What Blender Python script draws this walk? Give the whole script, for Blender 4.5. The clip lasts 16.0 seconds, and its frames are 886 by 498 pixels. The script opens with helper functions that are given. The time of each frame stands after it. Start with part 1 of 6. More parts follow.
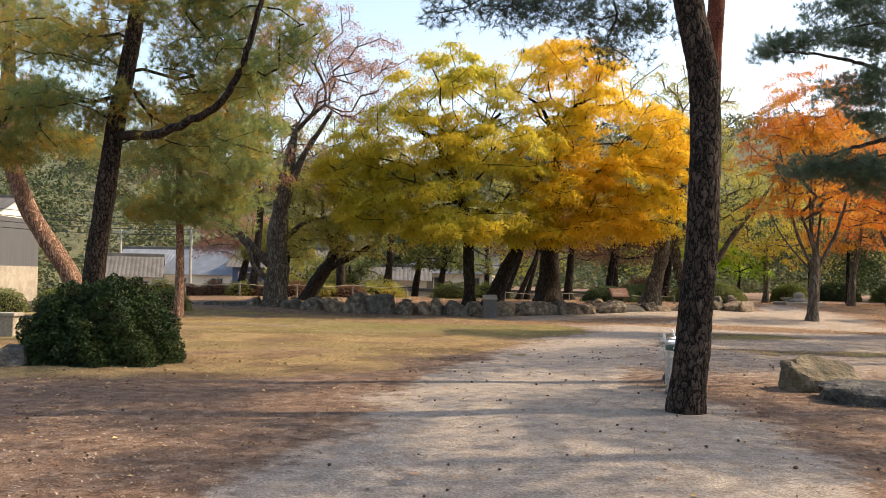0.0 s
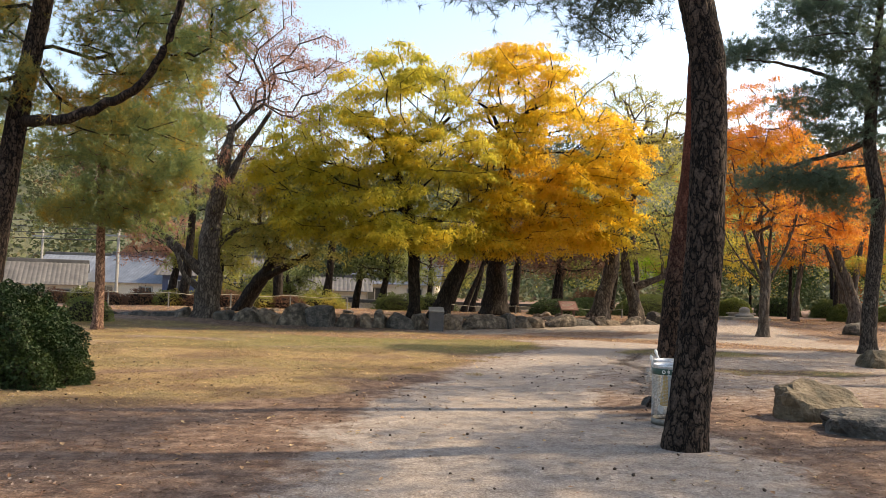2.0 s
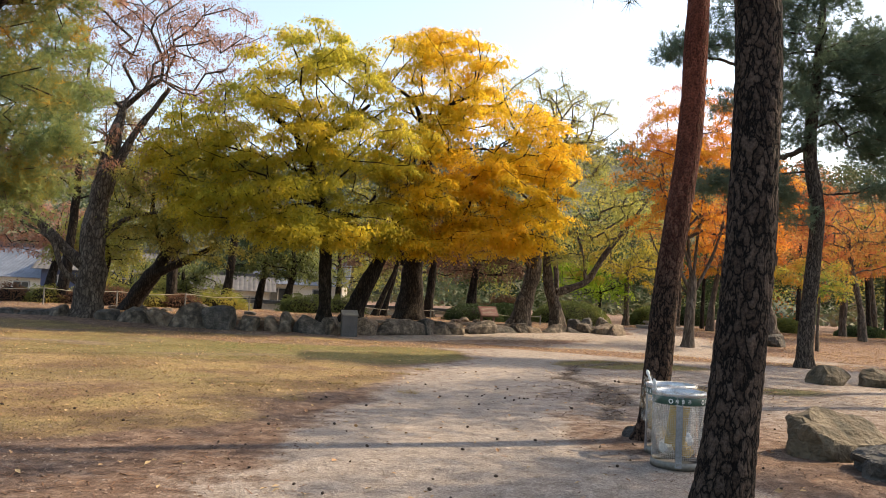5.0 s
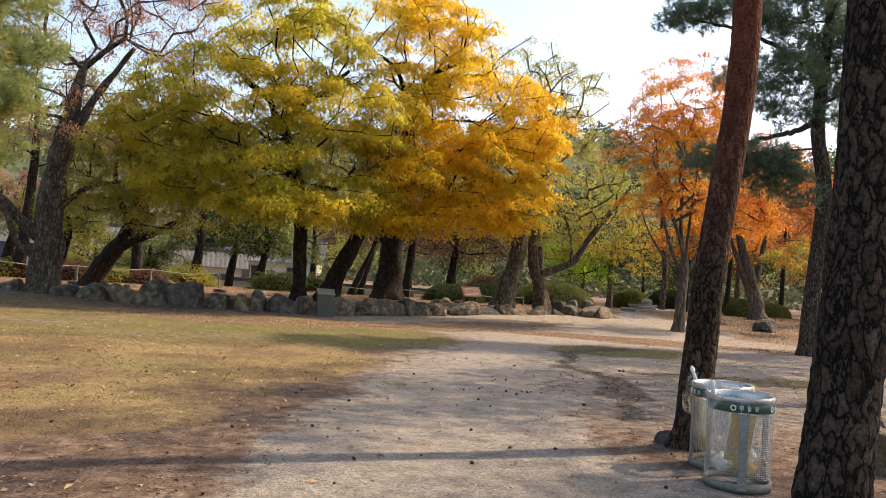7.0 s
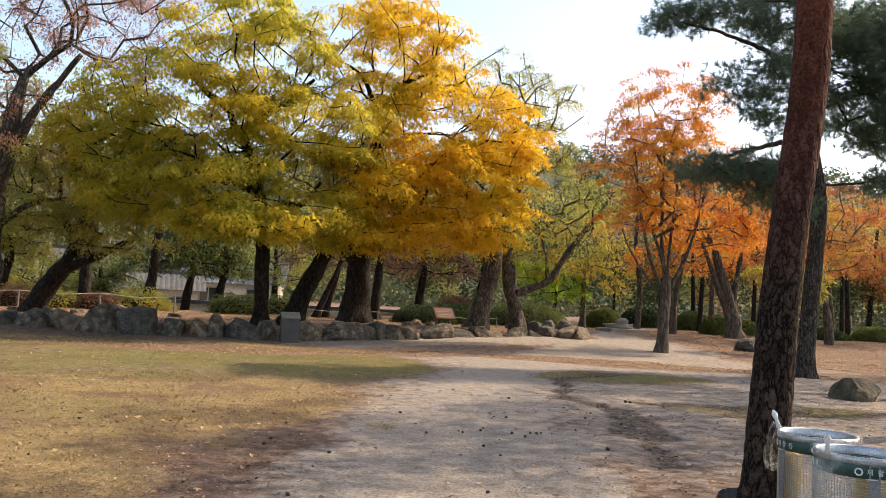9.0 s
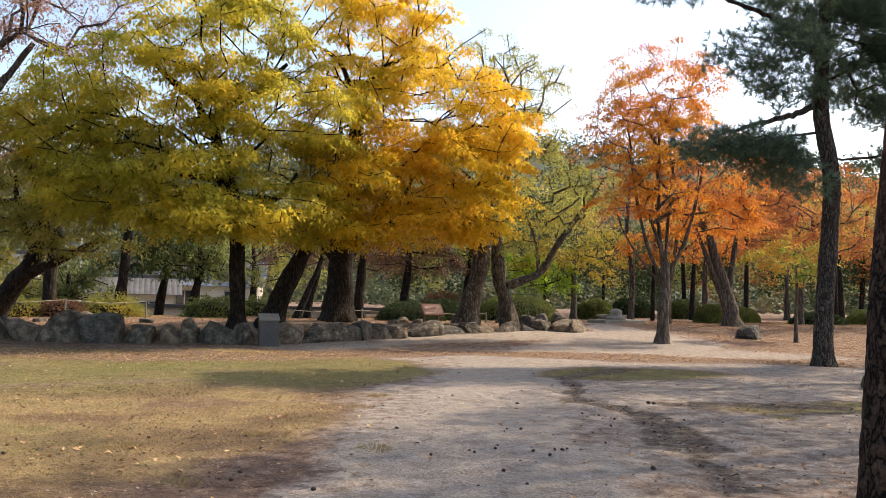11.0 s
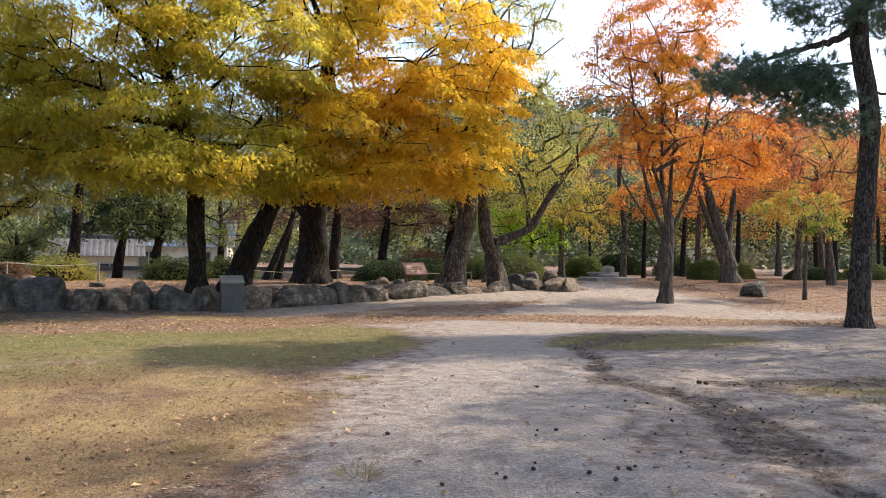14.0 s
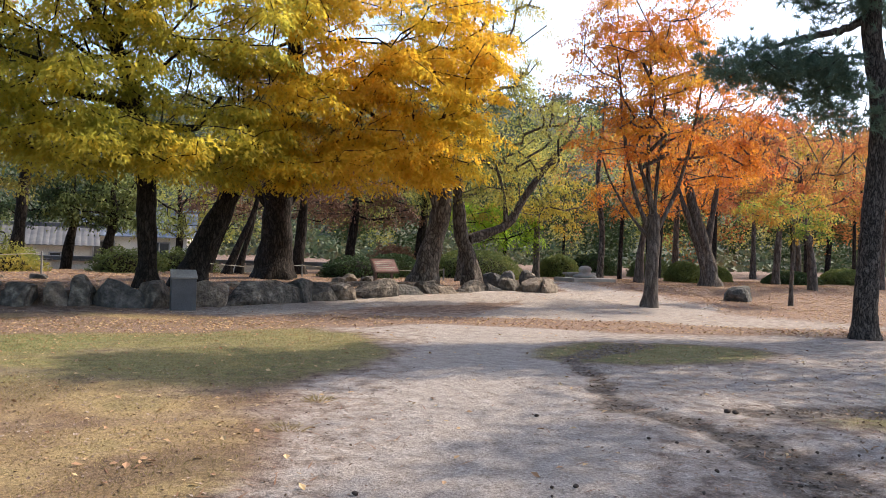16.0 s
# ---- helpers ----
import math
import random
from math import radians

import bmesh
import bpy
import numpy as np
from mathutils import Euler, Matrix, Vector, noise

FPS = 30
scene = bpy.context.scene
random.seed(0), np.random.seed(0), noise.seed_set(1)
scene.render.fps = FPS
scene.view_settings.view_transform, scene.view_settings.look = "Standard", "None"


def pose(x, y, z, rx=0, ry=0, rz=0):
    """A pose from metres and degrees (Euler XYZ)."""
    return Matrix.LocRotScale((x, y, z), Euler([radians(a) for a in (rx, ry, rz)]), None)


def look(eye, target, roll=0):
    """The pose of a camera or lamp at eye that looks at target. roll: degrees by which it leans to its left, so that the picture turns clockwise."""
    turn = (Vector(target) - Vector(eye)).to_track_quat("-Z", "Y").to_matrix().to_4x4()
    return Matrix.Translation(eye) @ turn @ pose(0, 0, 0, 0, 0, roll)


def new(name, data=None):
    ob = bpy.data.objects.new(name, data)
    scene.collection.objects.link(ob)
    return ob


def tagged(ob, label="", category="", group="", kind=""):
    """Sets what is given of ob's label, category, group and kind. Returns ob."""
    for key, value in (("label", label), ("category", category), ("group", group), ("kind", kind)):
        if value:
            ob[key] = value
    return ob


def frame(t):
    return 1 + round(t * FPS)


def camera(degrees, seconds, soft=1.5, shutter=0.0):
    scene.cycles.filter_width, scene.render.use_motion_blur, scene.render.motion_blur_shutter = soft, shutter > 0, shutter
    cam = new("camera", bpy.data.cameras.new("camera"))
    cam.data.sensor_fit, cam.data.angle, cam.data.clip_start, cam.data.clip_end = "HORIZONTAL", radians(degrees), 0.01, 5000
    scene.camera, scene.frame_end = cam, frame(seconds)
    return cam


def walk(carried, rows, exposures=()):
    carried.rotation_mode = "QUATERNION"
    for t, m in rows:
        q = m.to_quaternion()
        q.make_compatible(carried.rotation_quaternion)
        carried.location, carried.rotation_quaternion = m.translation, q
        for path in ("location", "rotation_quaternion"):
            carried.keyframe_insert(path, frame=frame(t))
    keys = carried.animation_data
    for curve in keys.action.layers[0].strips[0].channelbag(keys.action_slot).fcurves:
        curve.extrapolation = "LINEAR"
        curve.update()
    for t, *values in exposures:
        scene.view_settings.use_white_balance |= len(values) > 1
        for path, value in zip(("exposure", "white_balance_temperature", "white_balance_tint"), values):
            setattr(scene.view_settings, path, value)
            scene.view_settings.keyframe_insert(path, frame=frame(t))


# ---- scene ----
cam = camera(58.6, 16.0, soft=0.6)
METRES, EYE, TILT, LEAN, TURN = 12.4, 1.5, 2.1, -1.0, 0.0
ROWS = [
    (0.0, 0.0, 0.0, 0.0, 0.0, 0.0, 0.0),
    (0.5, -0.0072, 0.0308, -0.0008, -0.39, 0.27, 0.17),
    (1.0, -0.0107, 0.0603, -0.0022, -0.72, 0.82, 0.25),
    (1.5, -0.012, 0.0908, -0.0033, -1.4, 0.88, -0.26),
    (2.0, -0.0166, 0.1216, -0.0046, -4.42, 0.84, -0.77),
    (2.5, -0.0189, 0.1528, -0.0075, -5.55, 0.83, -1.15),
    (3.0, -0.0226, 0.1853, -0.0089, -6.55, 0.87, -1.98),
    (3.5, -0.0281, 0.2165, -0.0082, -8.62, 1.12, -2.11),
    (4.0, -0.0315, 0.2467, -0.0095, -9.19, 1.3, -2.08),
    (4.5, -0.0362, 0.2763, -0.0116, -10.3, 1.41, -2.12),
    (7.0, -0.0322, 0.4286, -0.0206, -13.29, -0.12, -3.1),
    (7.5, -0.0352, 0.4592, -0.0212, -13.21, 0.11, -3.08),
    (8.0, -0.0336, 0.4894, -0.0237, -13.3, 0.48, -3.09),
    (8.5, -0.0319, 0.5221, -0.0244, -13.57, 0.91, -3.19),
    (9.0, -0.0318, 0.556, -0.0246, -16.12, 1.47, -2.59),
    (11.5, -0.0076, 0.7053, -0.033, -17.29, 1.16, -0.63),
    (12.0, -0.0025, 0.7359, -0.0338, -16.78, -0.5, -0.9),
    (12.5, 0.0072, 0.7684, -0.0359, -16.85, -0.71, -1.2),
    (13.0, 0.0125, 0.8021, -0.0375, -17.39, -0.91, -0.48),
    (13.5, 0.0197, 0.8323, -0.0406, -18.67, -1.32, 0.09),
    (14.0, 0.0274, 0.8659, -0.0422, -19.25, -1.72, -0.3),
    (14.5, 0.0323, 0.8963, -0.0416, -20.02, -1.71, -0.27),
    (15.0, 0.0422, 0.9249, -0.0442, -20.49, -1.83, -0.52),
    (15.5, 0.0506, 0.955, -0.0472, -20.91, -2.17, -1.72),
    (16.0, 0.0575, 0.9849, -0.0448, -21.55, -1.98, -1.56),
]
walk(cam, [(t, pose(0, 0, EYE, TILT, LEAN, TURN) @ pose(METRES * x, METRES * y, METRES * z, 90 + pitch, roll, yaw)) for t, x, y, z, yaw, pitch, roll in ROWS],
     exposures=[(0.0, 1.34, 7800, 10), (4.5, 1.29, 7700, 10), (9.0, 1.2, 7500, 10), (12.0, 1.26, 6900, 10), (16.0, 1.38, 6300, 10)])

# ---- light ----
SUN_AZ, SUN_EL = 82.0, 43.0          # degrees: to the right of +y, above the horizon
world = bpy.data.worlds.new("sky")
scene.world = world
world.use_nodes = True
wn = world.node_tree
wn.nodes.clear()
sky = wn.nodes.new("ShaderNodeTexSky")
sky.sky_type, sky.sun_disc = "NISHITA", False
sky.sun_elevation, sky.sun_rotation = radians(SUN_EL), radians(SUN_AZ)
sky.dust_density, sky.air_density, sky.ozone_density = 1.8, 1.0, 1.0
bg = wn.nodes.new("ShaderNodeBackground")
bg.inputs["Strength"].default_value = 0.15
wout = wn.nodes.new("ShaderNodeOutputWorld")
wn.links.new(sky.outputs[0], bg.inputs[0])
wn.links.new(bg.outputs[0], wout.inputs[0])
sun = new("sun", bpy.data.lights.new("sun", "SUN"))
sun.data.energy, sun.data.angle, sun.data.color = 3.0, radians(0.7), (1.0, 0.86, 0.68)
_a, _e = radians(SUN_AZ), radians(SUN_EL)
sun.matrix_world = look((math.sin(_a) * math.cos(_e) * 60, math.cos(_a) * math.cos(_e) * 60, math.sin(_e) * 60), (0, 0, 0))


# ---- small helpers ----
rng = np.random.default_rng(7)


def mesh_np(name, verts, faces, smooth=False):
    """A mesh from arrays; all faces have the same number of corners."""
    verts, faces = np.asarray(verts, np.float32), np.asarray(faces, np.int32)
    me = bpy.data.meshes.new(name)
    k = faces.shape[1]
    me.vertices.add(len(verts))
    me.vertices.foreach_set("co", verts.ravel())
    me.loops.add(faces.size)
    me.loops.foreach_set("vertex_index", faces.ravel())
    me.polygons.add(len(faces))
    me.polygons.foreach_set("loop_start", np.arange(0, faces.size, k, dtype=np.int32))
    me.polygons.foreach_set("use_smooth", np.full(len(faces), smooth))
    me.update(calc_edges=True)
    return me


def part_np(name, verts, faces, material, parent=None, label="", smooth=False):
    ob = new(name, mesh_np(name, verts, faces, smooth))
    ob.data.materials.append(material)
    ob.parent = parent
    return tagged(ob, label)


def part(name, bm, material, parent=None, label="", smooth=False):
    me = bpy.data.meshes.new(name)
    bmesh.ops.recalc_face_normals(bm, faces=bm.faces)
    for f in bm.faces:
        f.smooth = smooth
    bm.to_mesh(me)
    bm.free()
    me.materials.append(material)
    ob = new(name, me)
    ob.parent = parent
    return tagged(ob, label)


def holder(name, x, y, z, label, category, group="", kind="", rz=0.0):
    ob = new(name)
    ob.empty_display_size = 0.2
    ob.matrix_basis = pose(x, y, z, 0, 0, rz)
    return tagged(ob, label, category, group, kind)


def box(bm, x0, y0, z0, x1, y1, z1, bevel=0.0):
    r = bmesh.ops.create_cube(bm, size=1.0, matrix=Matrix.Translation(((x0 + x1) / 2, (y0 + y1) / 2, (z0 + z1) / 2)) @ Matrix.Diagonal((x1 - x0, y1 - y0, z1 - z0, 1)))
    if bevel:
        es = list({e for v in r["verts"] for e in v.link_edges})
        bmesh.ops.bevel(bm, geom=es, offset=bevel, segments=2, affect="EDGES", profile=0.6)
    return bm


def lathe(bm, profile, n=24, x=0.0, y=0.0):
    rings = [[bm.verts.new((x + r * math.cos(2 * math.pi * i / n), y + r * math.sin(2 * math.pi * i / n), z)) for i in range(n)] for r, z in profile]
    for a, b in zip(rings, rings[1:]):
        for i in range(n):
            bm.faces.new((a[i], a[(i + 1) % n], b[(i + 1) % n], b[i]))
    return rings


def tube(path, radii, sides=8, base=0):
    """Rings round a path: vertices and quads."""
    p = np.asarray(path, float)
    t = np.gradient(p, axis=0)
    t /= np.linalg.norm(t, axis=1)[:, None] + 1e-9
    ref = np.where(np.abs(t[:, 2:3]) > 0.9, np.array([[1.0, 0, 0]]), np.array([[0, 0, 1.0]]))
    if np.abs(t[0, 2]) > 0.6:
        ref = np.tile(np.array([[0, 1.0, 0]]), (len(p), 1))
    u = np.cross(t, ref)
    u /= np.linalg.norm(u, axis=1)[:, None] + 1e-9
    w = np.cross(t, u)
    a = np.linspace(0, 2 * math.pi, sides, endpoint=False)
    r = np.asarray(radii, float)[:, None, None]
    v = p[:, None, :] + r * (np.cos(a)[None, :, None] * u[:, None, :] + np.sin(a)[None, :, None] * w[:, None, :])
    n = len(p)
    i = np.arange(n - 1)[:, None] * sides
    j = np.arange(sides)[None, :]
    k = (j + 1) % sides
    f = np.stack([i + j, i + k, i + sides + k, i + sides + j], -1).reshape(-1, 4) + base
    return v.reshape(-1, 3), f


def smooth_path(pts, step):
    """A rounded path through points, evenly stepped."""
    p = np.asarray(pts, float)
    q = np.vstack([2 * p[0] - p[1], p, 2 * p[-1] - p[-2]])
    out = []
    for i in range(1, len(q) - 2):
        n = max(2, int(np.linalg.norm(q[i + 1] - q[i]) / step))
        s = np.linspace(0, 1, n, endpoint=False)[:, None]
        a, b, c, d = q[i - 1], q[i], q[i + 1], q[i + 2]
        out.append(0.5 * (2 * b + (c - a) * s + (2 * a - 5 * b + 4 * c - d) * s ** 2 + (3 * b - a - 3 * c + d) * s ** 3))
    out.append(p[-1:])
    return np.vstack(out)


# ---- materials ----
def ramp(nt, colours, stops=None):
    n = nt.nodes.new("ShaderNodeValToRGB")
    e = n.color_ramp.elements
    stops = stops or [i / (len(colours) - 1) for i in range(len(colours))]
    while len(e) < len(colours):
        e.new(0.5)
    for el, s, c in zip(e, stops, colours):
        el.position, el.color = s, (*c, 1)
    return n


def tex(nt, kind, scale, detail=4.0, vec=None, **kw):
    n = nt.nodes.new(kind)
    n.inputs["Scale"].default_value = scale
    if kind == "ShaderNodeTexNoise":
        n.inputs["Detail"].default_value = detail
    for key, value in kw.items():
        n.inputs[key].default_value = value
    if vec is not None:
        nt.links.new(vec, n.inputs["Vector"])
    return n


def mix(nt, fac, a, b, blend="MIX"):
    n = nt.nodes.new("ShaderNodeMix")
    n.data_type, n.blend_type = "RGBA", blend
    for sock, val in ((n.inputs[0], fac), (n.inputs[6], a), (n.inputs[7], b)):
        if isinstance(val, bpy.types.NodeSocket):
            nt.links.new(val, sock)
        else:
            sock.default_value = (*val, 1) if isinstance(val, tuple) else val
    return n.outputs[2]


def material(name, rough=0.8, metal=0.0):
    m = bpy.data.materials.new(name)
    m.use_nodes = True
    nt = m.node_tree
    bs = nt.nodes["Principled BSDF"]
    bs.inputs["Roughness"].default_value, bs.inputs["Metallic"].default_value = rough, metal
    co = nt.nodes.new("ShaderNodeTexCoord")
    return m, nt, bs, co


def stretched(nt, co, sx, sy, sz, out="Object"):
    mp = nt.nodes.new("ShaderNodeMapping")
    mp.inputs["Scale"].default_value = (sx, sy, sz)
    nt.links.new(co.outputs[out], mp.inputs["Vector"])
    return mp.outputs[0]


def bump(nt, bs, height, strength, dist):
    b = nt.nodes.new("ShaderNodeBump")
    b.inputs["Strength"].default_value, b.inputs["Distance"].default_value = strength, dist
    nt.links.new(height, b.inputs["Height"])
    nt.links.new(b.outputs[0], bs.inputs["Normal"])


def surface(name, colours, scale=3.0, rough=0.85, metal=0.0, fine=40.0, bumpy=0.3, dist=0.01, stretch=(1, 1, 1), detail=6.0):
    """A plain worn surface: two scales of colour variation and a fine relief."""
    m, nt, bs, co = material(name, rough, metal)
    vec = stretched(nt, co, *stretch)
    big = tex(nt, "ShaderNodeTexNoise", scale, detail, vec)
    small = tex(nt, "ShaderNodeTexNoise", fine, 5.0, vec)
    r = ramp(nt, colours, [0.3 + 0.4 * i / max(1, len(colours) - 1) for i in range(len(colours))])
    nt.links.new(big.outputs[0], r.inputs[0])
    g = ramp(nt, [(0.72, 0.72, 0.72), (1.15, 1.15, 1.15)], [0.3, 0.7])
    nt.links.new(small.outputs[0], g.inputs[0])
    nt.links.new(mix(nt, 1.0, r.outputs[0], g.outputs[0], "MULTIPLY"), bs.inputs["Base Color"])
    bump(nt, bs, small.outputs[0], bumpy, dist)
    return m


def leaf_material(name, colours, patch=0.35, thin=0.64, rough=0.6, spread=0.34):
    """Leaves: colour by leaf and by large patches of the crown, light coming through."""
    m, nt, bs, co = material(name, rough)
    geo = nt.nodes.new("ShaderNodeNewGeometry")
    big = tex(nt, "ShaderNodeTexNoise", patch, 3.0, co.outputs["Object"])
    mth = nt.nodes.new("ShaderNodeMath")
    mth.operation = "MULTIPLY_ADD"
    nt.links.new(geo.outputs["Random Per Island"], mth.inputs[0])
    mth.inputs[1].default_value = spread
    mid_patch = tex(nt, "ShaderNodeTexNoise", patch * 4.5, 2.0, co.outputs["Object"])
    both = nt.nodes.new("ShaderNodeMix")
    both.inputs[0].default_value = 0.4
    nt.links.new(big.outputs[0], both.inputs[2])
    nt.links.new(mid_patch.outputs[0], both.inputs[3])
    sc = nt.nodes.new("ShaderNodeMath")
    sc.operation = "MULTIPLY_ADD"
    nt.links.new(both.outputs[0], sc.inputs[0])
    sc.inputs[1].default_value, sc.inputs[2].default_value = 2.8, -0.9 - spread / 2
    nt.links.new(sc.outputs[0], mth.inputs[2])
    r = ramp(nt, colours)
    nt.links.new(mth.outputs[0], r.inputs[0])
    nt.links.new(r.outputs[0], bs.inputs["Base Color"])
    bs.inputs["Specular IOR Level"].default_value = 0.18
    tr = nt.nodes.new("ShaderNodeBsdfTranslucent")
    nt.links.new(r.outputs[0], tr.inputs["Color"])
    mx = nt.nodes.new("ShaderNodeMixShader")
    mx.inputs[0].default_value = thin
    nt.links.new(bs.outputs[0], mx.inputs[1])
    nt.links.new(tr.outputs[0], mx.inputs[2])
    nt.links.new(mx.outputs[0], nt.nodes["Material Output"].inputs[0])
    return m


def bark_material(name, plate, crack, scale=9.0, upper=None, z0=2.0, z1=4.0, flat=0.35, plated=False):
    """Bark: long plates with dark cracks between them; upper: the colour of thin bark higher up."""
    m, nt, bs, co = material(name, 0.9)
    bs.inputs["Specular IOR Level"].default_value = 0.15
    vec = stretched(nt, co, 1, 1, flat)
    warp = tex(nt, "ShaderNodeTexNoise", scale * 0.8, 5.0, vec)
    vec2 = mix(nt, 0.2 if plated else 0.12, vec, warp.outputs["Color"], "ADD")
    vo = tex(nt, "ShaderNodeTexVoronoi", scale, vec=vec2)
    vo.feature = "DISTANCE_TO_EDGE"
    cell = tex(nt, "ShaderNodeTexVoronoi", scale, vec=vec2)
    fine = tex(nt, "ShaderNodeTexNoise", 45.0, 6.0, co.outputs["Object"])
    r = ramp(nt, [crack, tuple(0.65 * c for c in plate), plate], [0.035, 0.11, 0.32] if plated else [0.03, 0.1, 0.3])
    nt.links.new(vo.outputs[0], r.inputs[0])
    shade = ramp(nt, [(0.4, 0.38, 0.38), (1.4, 1.34, 1.28)], [0.3, 0.7])
    nt.links.new(fine.outputs[0], shade.inputs[0])
    tone = ramp(nt, [(0.6, 0.56, 0.54), (1.3, 1.3, 1.3)], [0.1, 0.9])
    nt.links.new(cell.outputs["Color"], tone.inputs[0])
    hue = mix(nt, 1.0, r.outputs[0], tone.outputs[0], "MULTIPLY")
    col = mix(nt, 1.0, hue, shade.outputs[0], "MULTIPLY")
    if upper:
        sep = nt.nodes.new("ShaderNodeSeparateXYZ")
        nt.links.new(co.outputs["Object"], sep.inputs[0])
        mr = nt.nodes.new("ShaderNodeMapRange")
        mr.inputs[1].default_value, mr.inputs[2].default_value = z0, z1
        nt.links.new(sep.outputs[2], mr.inputs[0])
        thin_bark = mix(nt, 1.0, upper, shade.outputs[0], "MULTIPLY")
        col = mix(nt, mr.outputs[0], col, mix(nt, 1.0, thin_bark, tone.outputs[0], "MULTIPLY"))
    nt.links.new(col, bs.inputs["Base Color"])
    h = nt.nodes.new("ShaderNodeMath")
    h.operation = "MULTIPLY_ADD"
    nt.links.new(fine.outputs[0], h.inputs[0])
    h.inputs[1].default_value = 0.3 if plated else 0.25
    nt.links.new(vo.outputs[0], h.inputs[2])
    bump(nt, bs, h.outputs[0], 0.9, 0.03)
    return m


M_BARK_PINE = bark_material("pine bark", (0.062, 0.047, 0.039), (0.004, 0.003, 0.003), 14.0, flat=0.42, plated=True)
M_BARK_ASH = bark_material("ashen pine bark", (0.11, 0.095, 0.084), (0.02, 0.017, 0.015), 15.0, flat=0.3, plated=True)
M_BARK_RED = bark_material("red pine bark", (0.075, 0.05, 0.038), (0.006, 0.004, 0.0035), 15.0, (0.12, 0.04, 0.027), 1.6, 3.8, flat=0.4, plated=True)
# lighter tan copy of the pine bark, with sunlight put into its colour
M_BARK_LIT = bark_material("tan sunlit pine bark", (0.3, 0.2, 0.155), (0.09, 0.05, 0.038), 16.0, plated=True)
M_BARK_DARK = bark_material("dark wet bark", (0.04, 0.034, 0.03), (0.012, 0.01, 0.009), 13.0, flat=0.3)
M_BARK_GREY = bark_material("grey zelkova bark", (0.14, 0.125, 0.11), (0.045, 0.039, 0.034), 11.0, flat=0.35)
M_BARK_PALE = bark_material("pale maple bark", (0.15, 0.132, 0.115), (0.075, 0.064, 0.055), 12.0, flat=0.2)
L_YELLOW = leaf_material("yellow leaves", [(0.54, 0.46, 0.06), (0.68, 0.5, 0.045), (0.72, 0.46, 0.04), (0.68, 0.38, 0.035)], 0.3, 0.72)
L_GOLD = leaf_material("yellow-green leaves", [(0.32, 0.33, 0.06), (0.46, 0.42, 0.06), (0.6, 0.48, 0.06), (0.68, 0.46, 0.05)], 0.3, 0.72)
L_OLIVE = leaf_material("olive leaves", [(0.17, 0.2, 0.06), (0.27, 0.28, 0.075), (0.38, 0.34, 0.085), (0.52, 0.4, 0.09)], 0.3)
L_DULL = leaf_material("dull grey-olive leaves", [(0.17, 0.15, 0.1), (0.23, 0.21, 0.12), (0.3, 0.25, 0.13), (0.26, 0.17, 0.11)], 0.4)
L_PURPLE = leaf_material("faded purple-brown leaves", [(0.22, 0.15, 0.13), (0.32, 0.19, 0.16), (0.38, 0.18, 0.11), (0.3, 0.25, 0.11)], 0.4)
L_ORANGE = leaf_material("orange maple leaves", [(0.62, 0.4, 0.04), (0.62, 0.27, 0.035), (0.56, 0.18, 0.035), (0.45, 0.1, 0.035)], 0.22)
L_RED = leaf_material("red maple leaves", [(0.3, 0.21, 0.06), (0.42, 0.2, 0.055), (0.42, 0.13, 0.055), (0.3, 0.09, 0.055)], 0.3)
L_AMBER = leaf_material("amber leaves", [(0.24, 0.25, 0.045), (0.42, 0.32, 0.045), (0.5, 0.27, 0.04)], 0.3)
L_YOUNG = leaf_material("green and orange leaves", [(0.1, 0.19, 0.035), (0.2, 0.27, 0.05), (0.48, 0.29, 0.05), (0.58, 0.22, 0.045)], 0.6)
L_LIME = leaf_material("fresh green leaves", [(0.12, 0.26, 0.02), (0.3, 0.46, 0.03), (0.42, 0.55, 0.05)], 0.5)
L_DEEP = leaf_material("dark evergreen leaves", [(0.025, 0.045, 0.02), (0.045, 0.075, 0.028), (0.08, 0.11, 0.035)], 0.5, 0.25)
L_BUSH = leaf_material("glossy dark green leaves", [(0.01, 0.022, 0.008), (0.019, 0.038, 0.012), (0.05, 0.07, 0.02)], 1.2, 0.12, 0.45)
L_CLIP = leaf_material("clipped shrub leaves", [(0.085, 0.115, 0.035), (0.14, 0.17, 0.05), (0.22, 0.23, 0.065)], 0.8, 0.25)
L_BROWN = leaf_material("brown withered leaves", [(0.12, 0.065, 0.045), (0.19, 0.1, 0.062), (0.27, 0.15, 0.08)], 0.5, 0.3)
L_FAR = leaf_material("far woodland leaves", [(0.045, 0.075, 0.04), (0.075, 0.1, 0.05), (0.11, 0.115, 0.055), (0.13, 0.09, 0.05)], 0.06, 0.3)
N_DARK = leaf_material("dark pine needles", [(0.025, 0.042, 0.03), (0.045, 0.068, 0.045), (0.07, 0.09, 0.055)], 0.5, 0.25)
N_BLUE = leaf_material("blue-green pine needles", [(0.075, 0.12, 0.09), (0.115, 0.17, 0.12), (0.165, 0.22, 0.14)], 0.5, 0.45)
N_WARM = leaf_material("yellowing pine needles", [(0.09, 0.15, 0.08), (0.16, 0.22, 0.09), (0.3, 0.28, 0.08), (0.66, 0.33, 0.05)], 0.55, 0.5, spread=0.5)
N_PALE = leaf_material("pale yellow-green pine needles", [(0.15, 0.22, 0.11), (0.25, 0.31, 0.13), (0.36, 0.36, 0.12), (0.6, 0.36, 0.06)], 0.55, 0.6, spread=0.5)
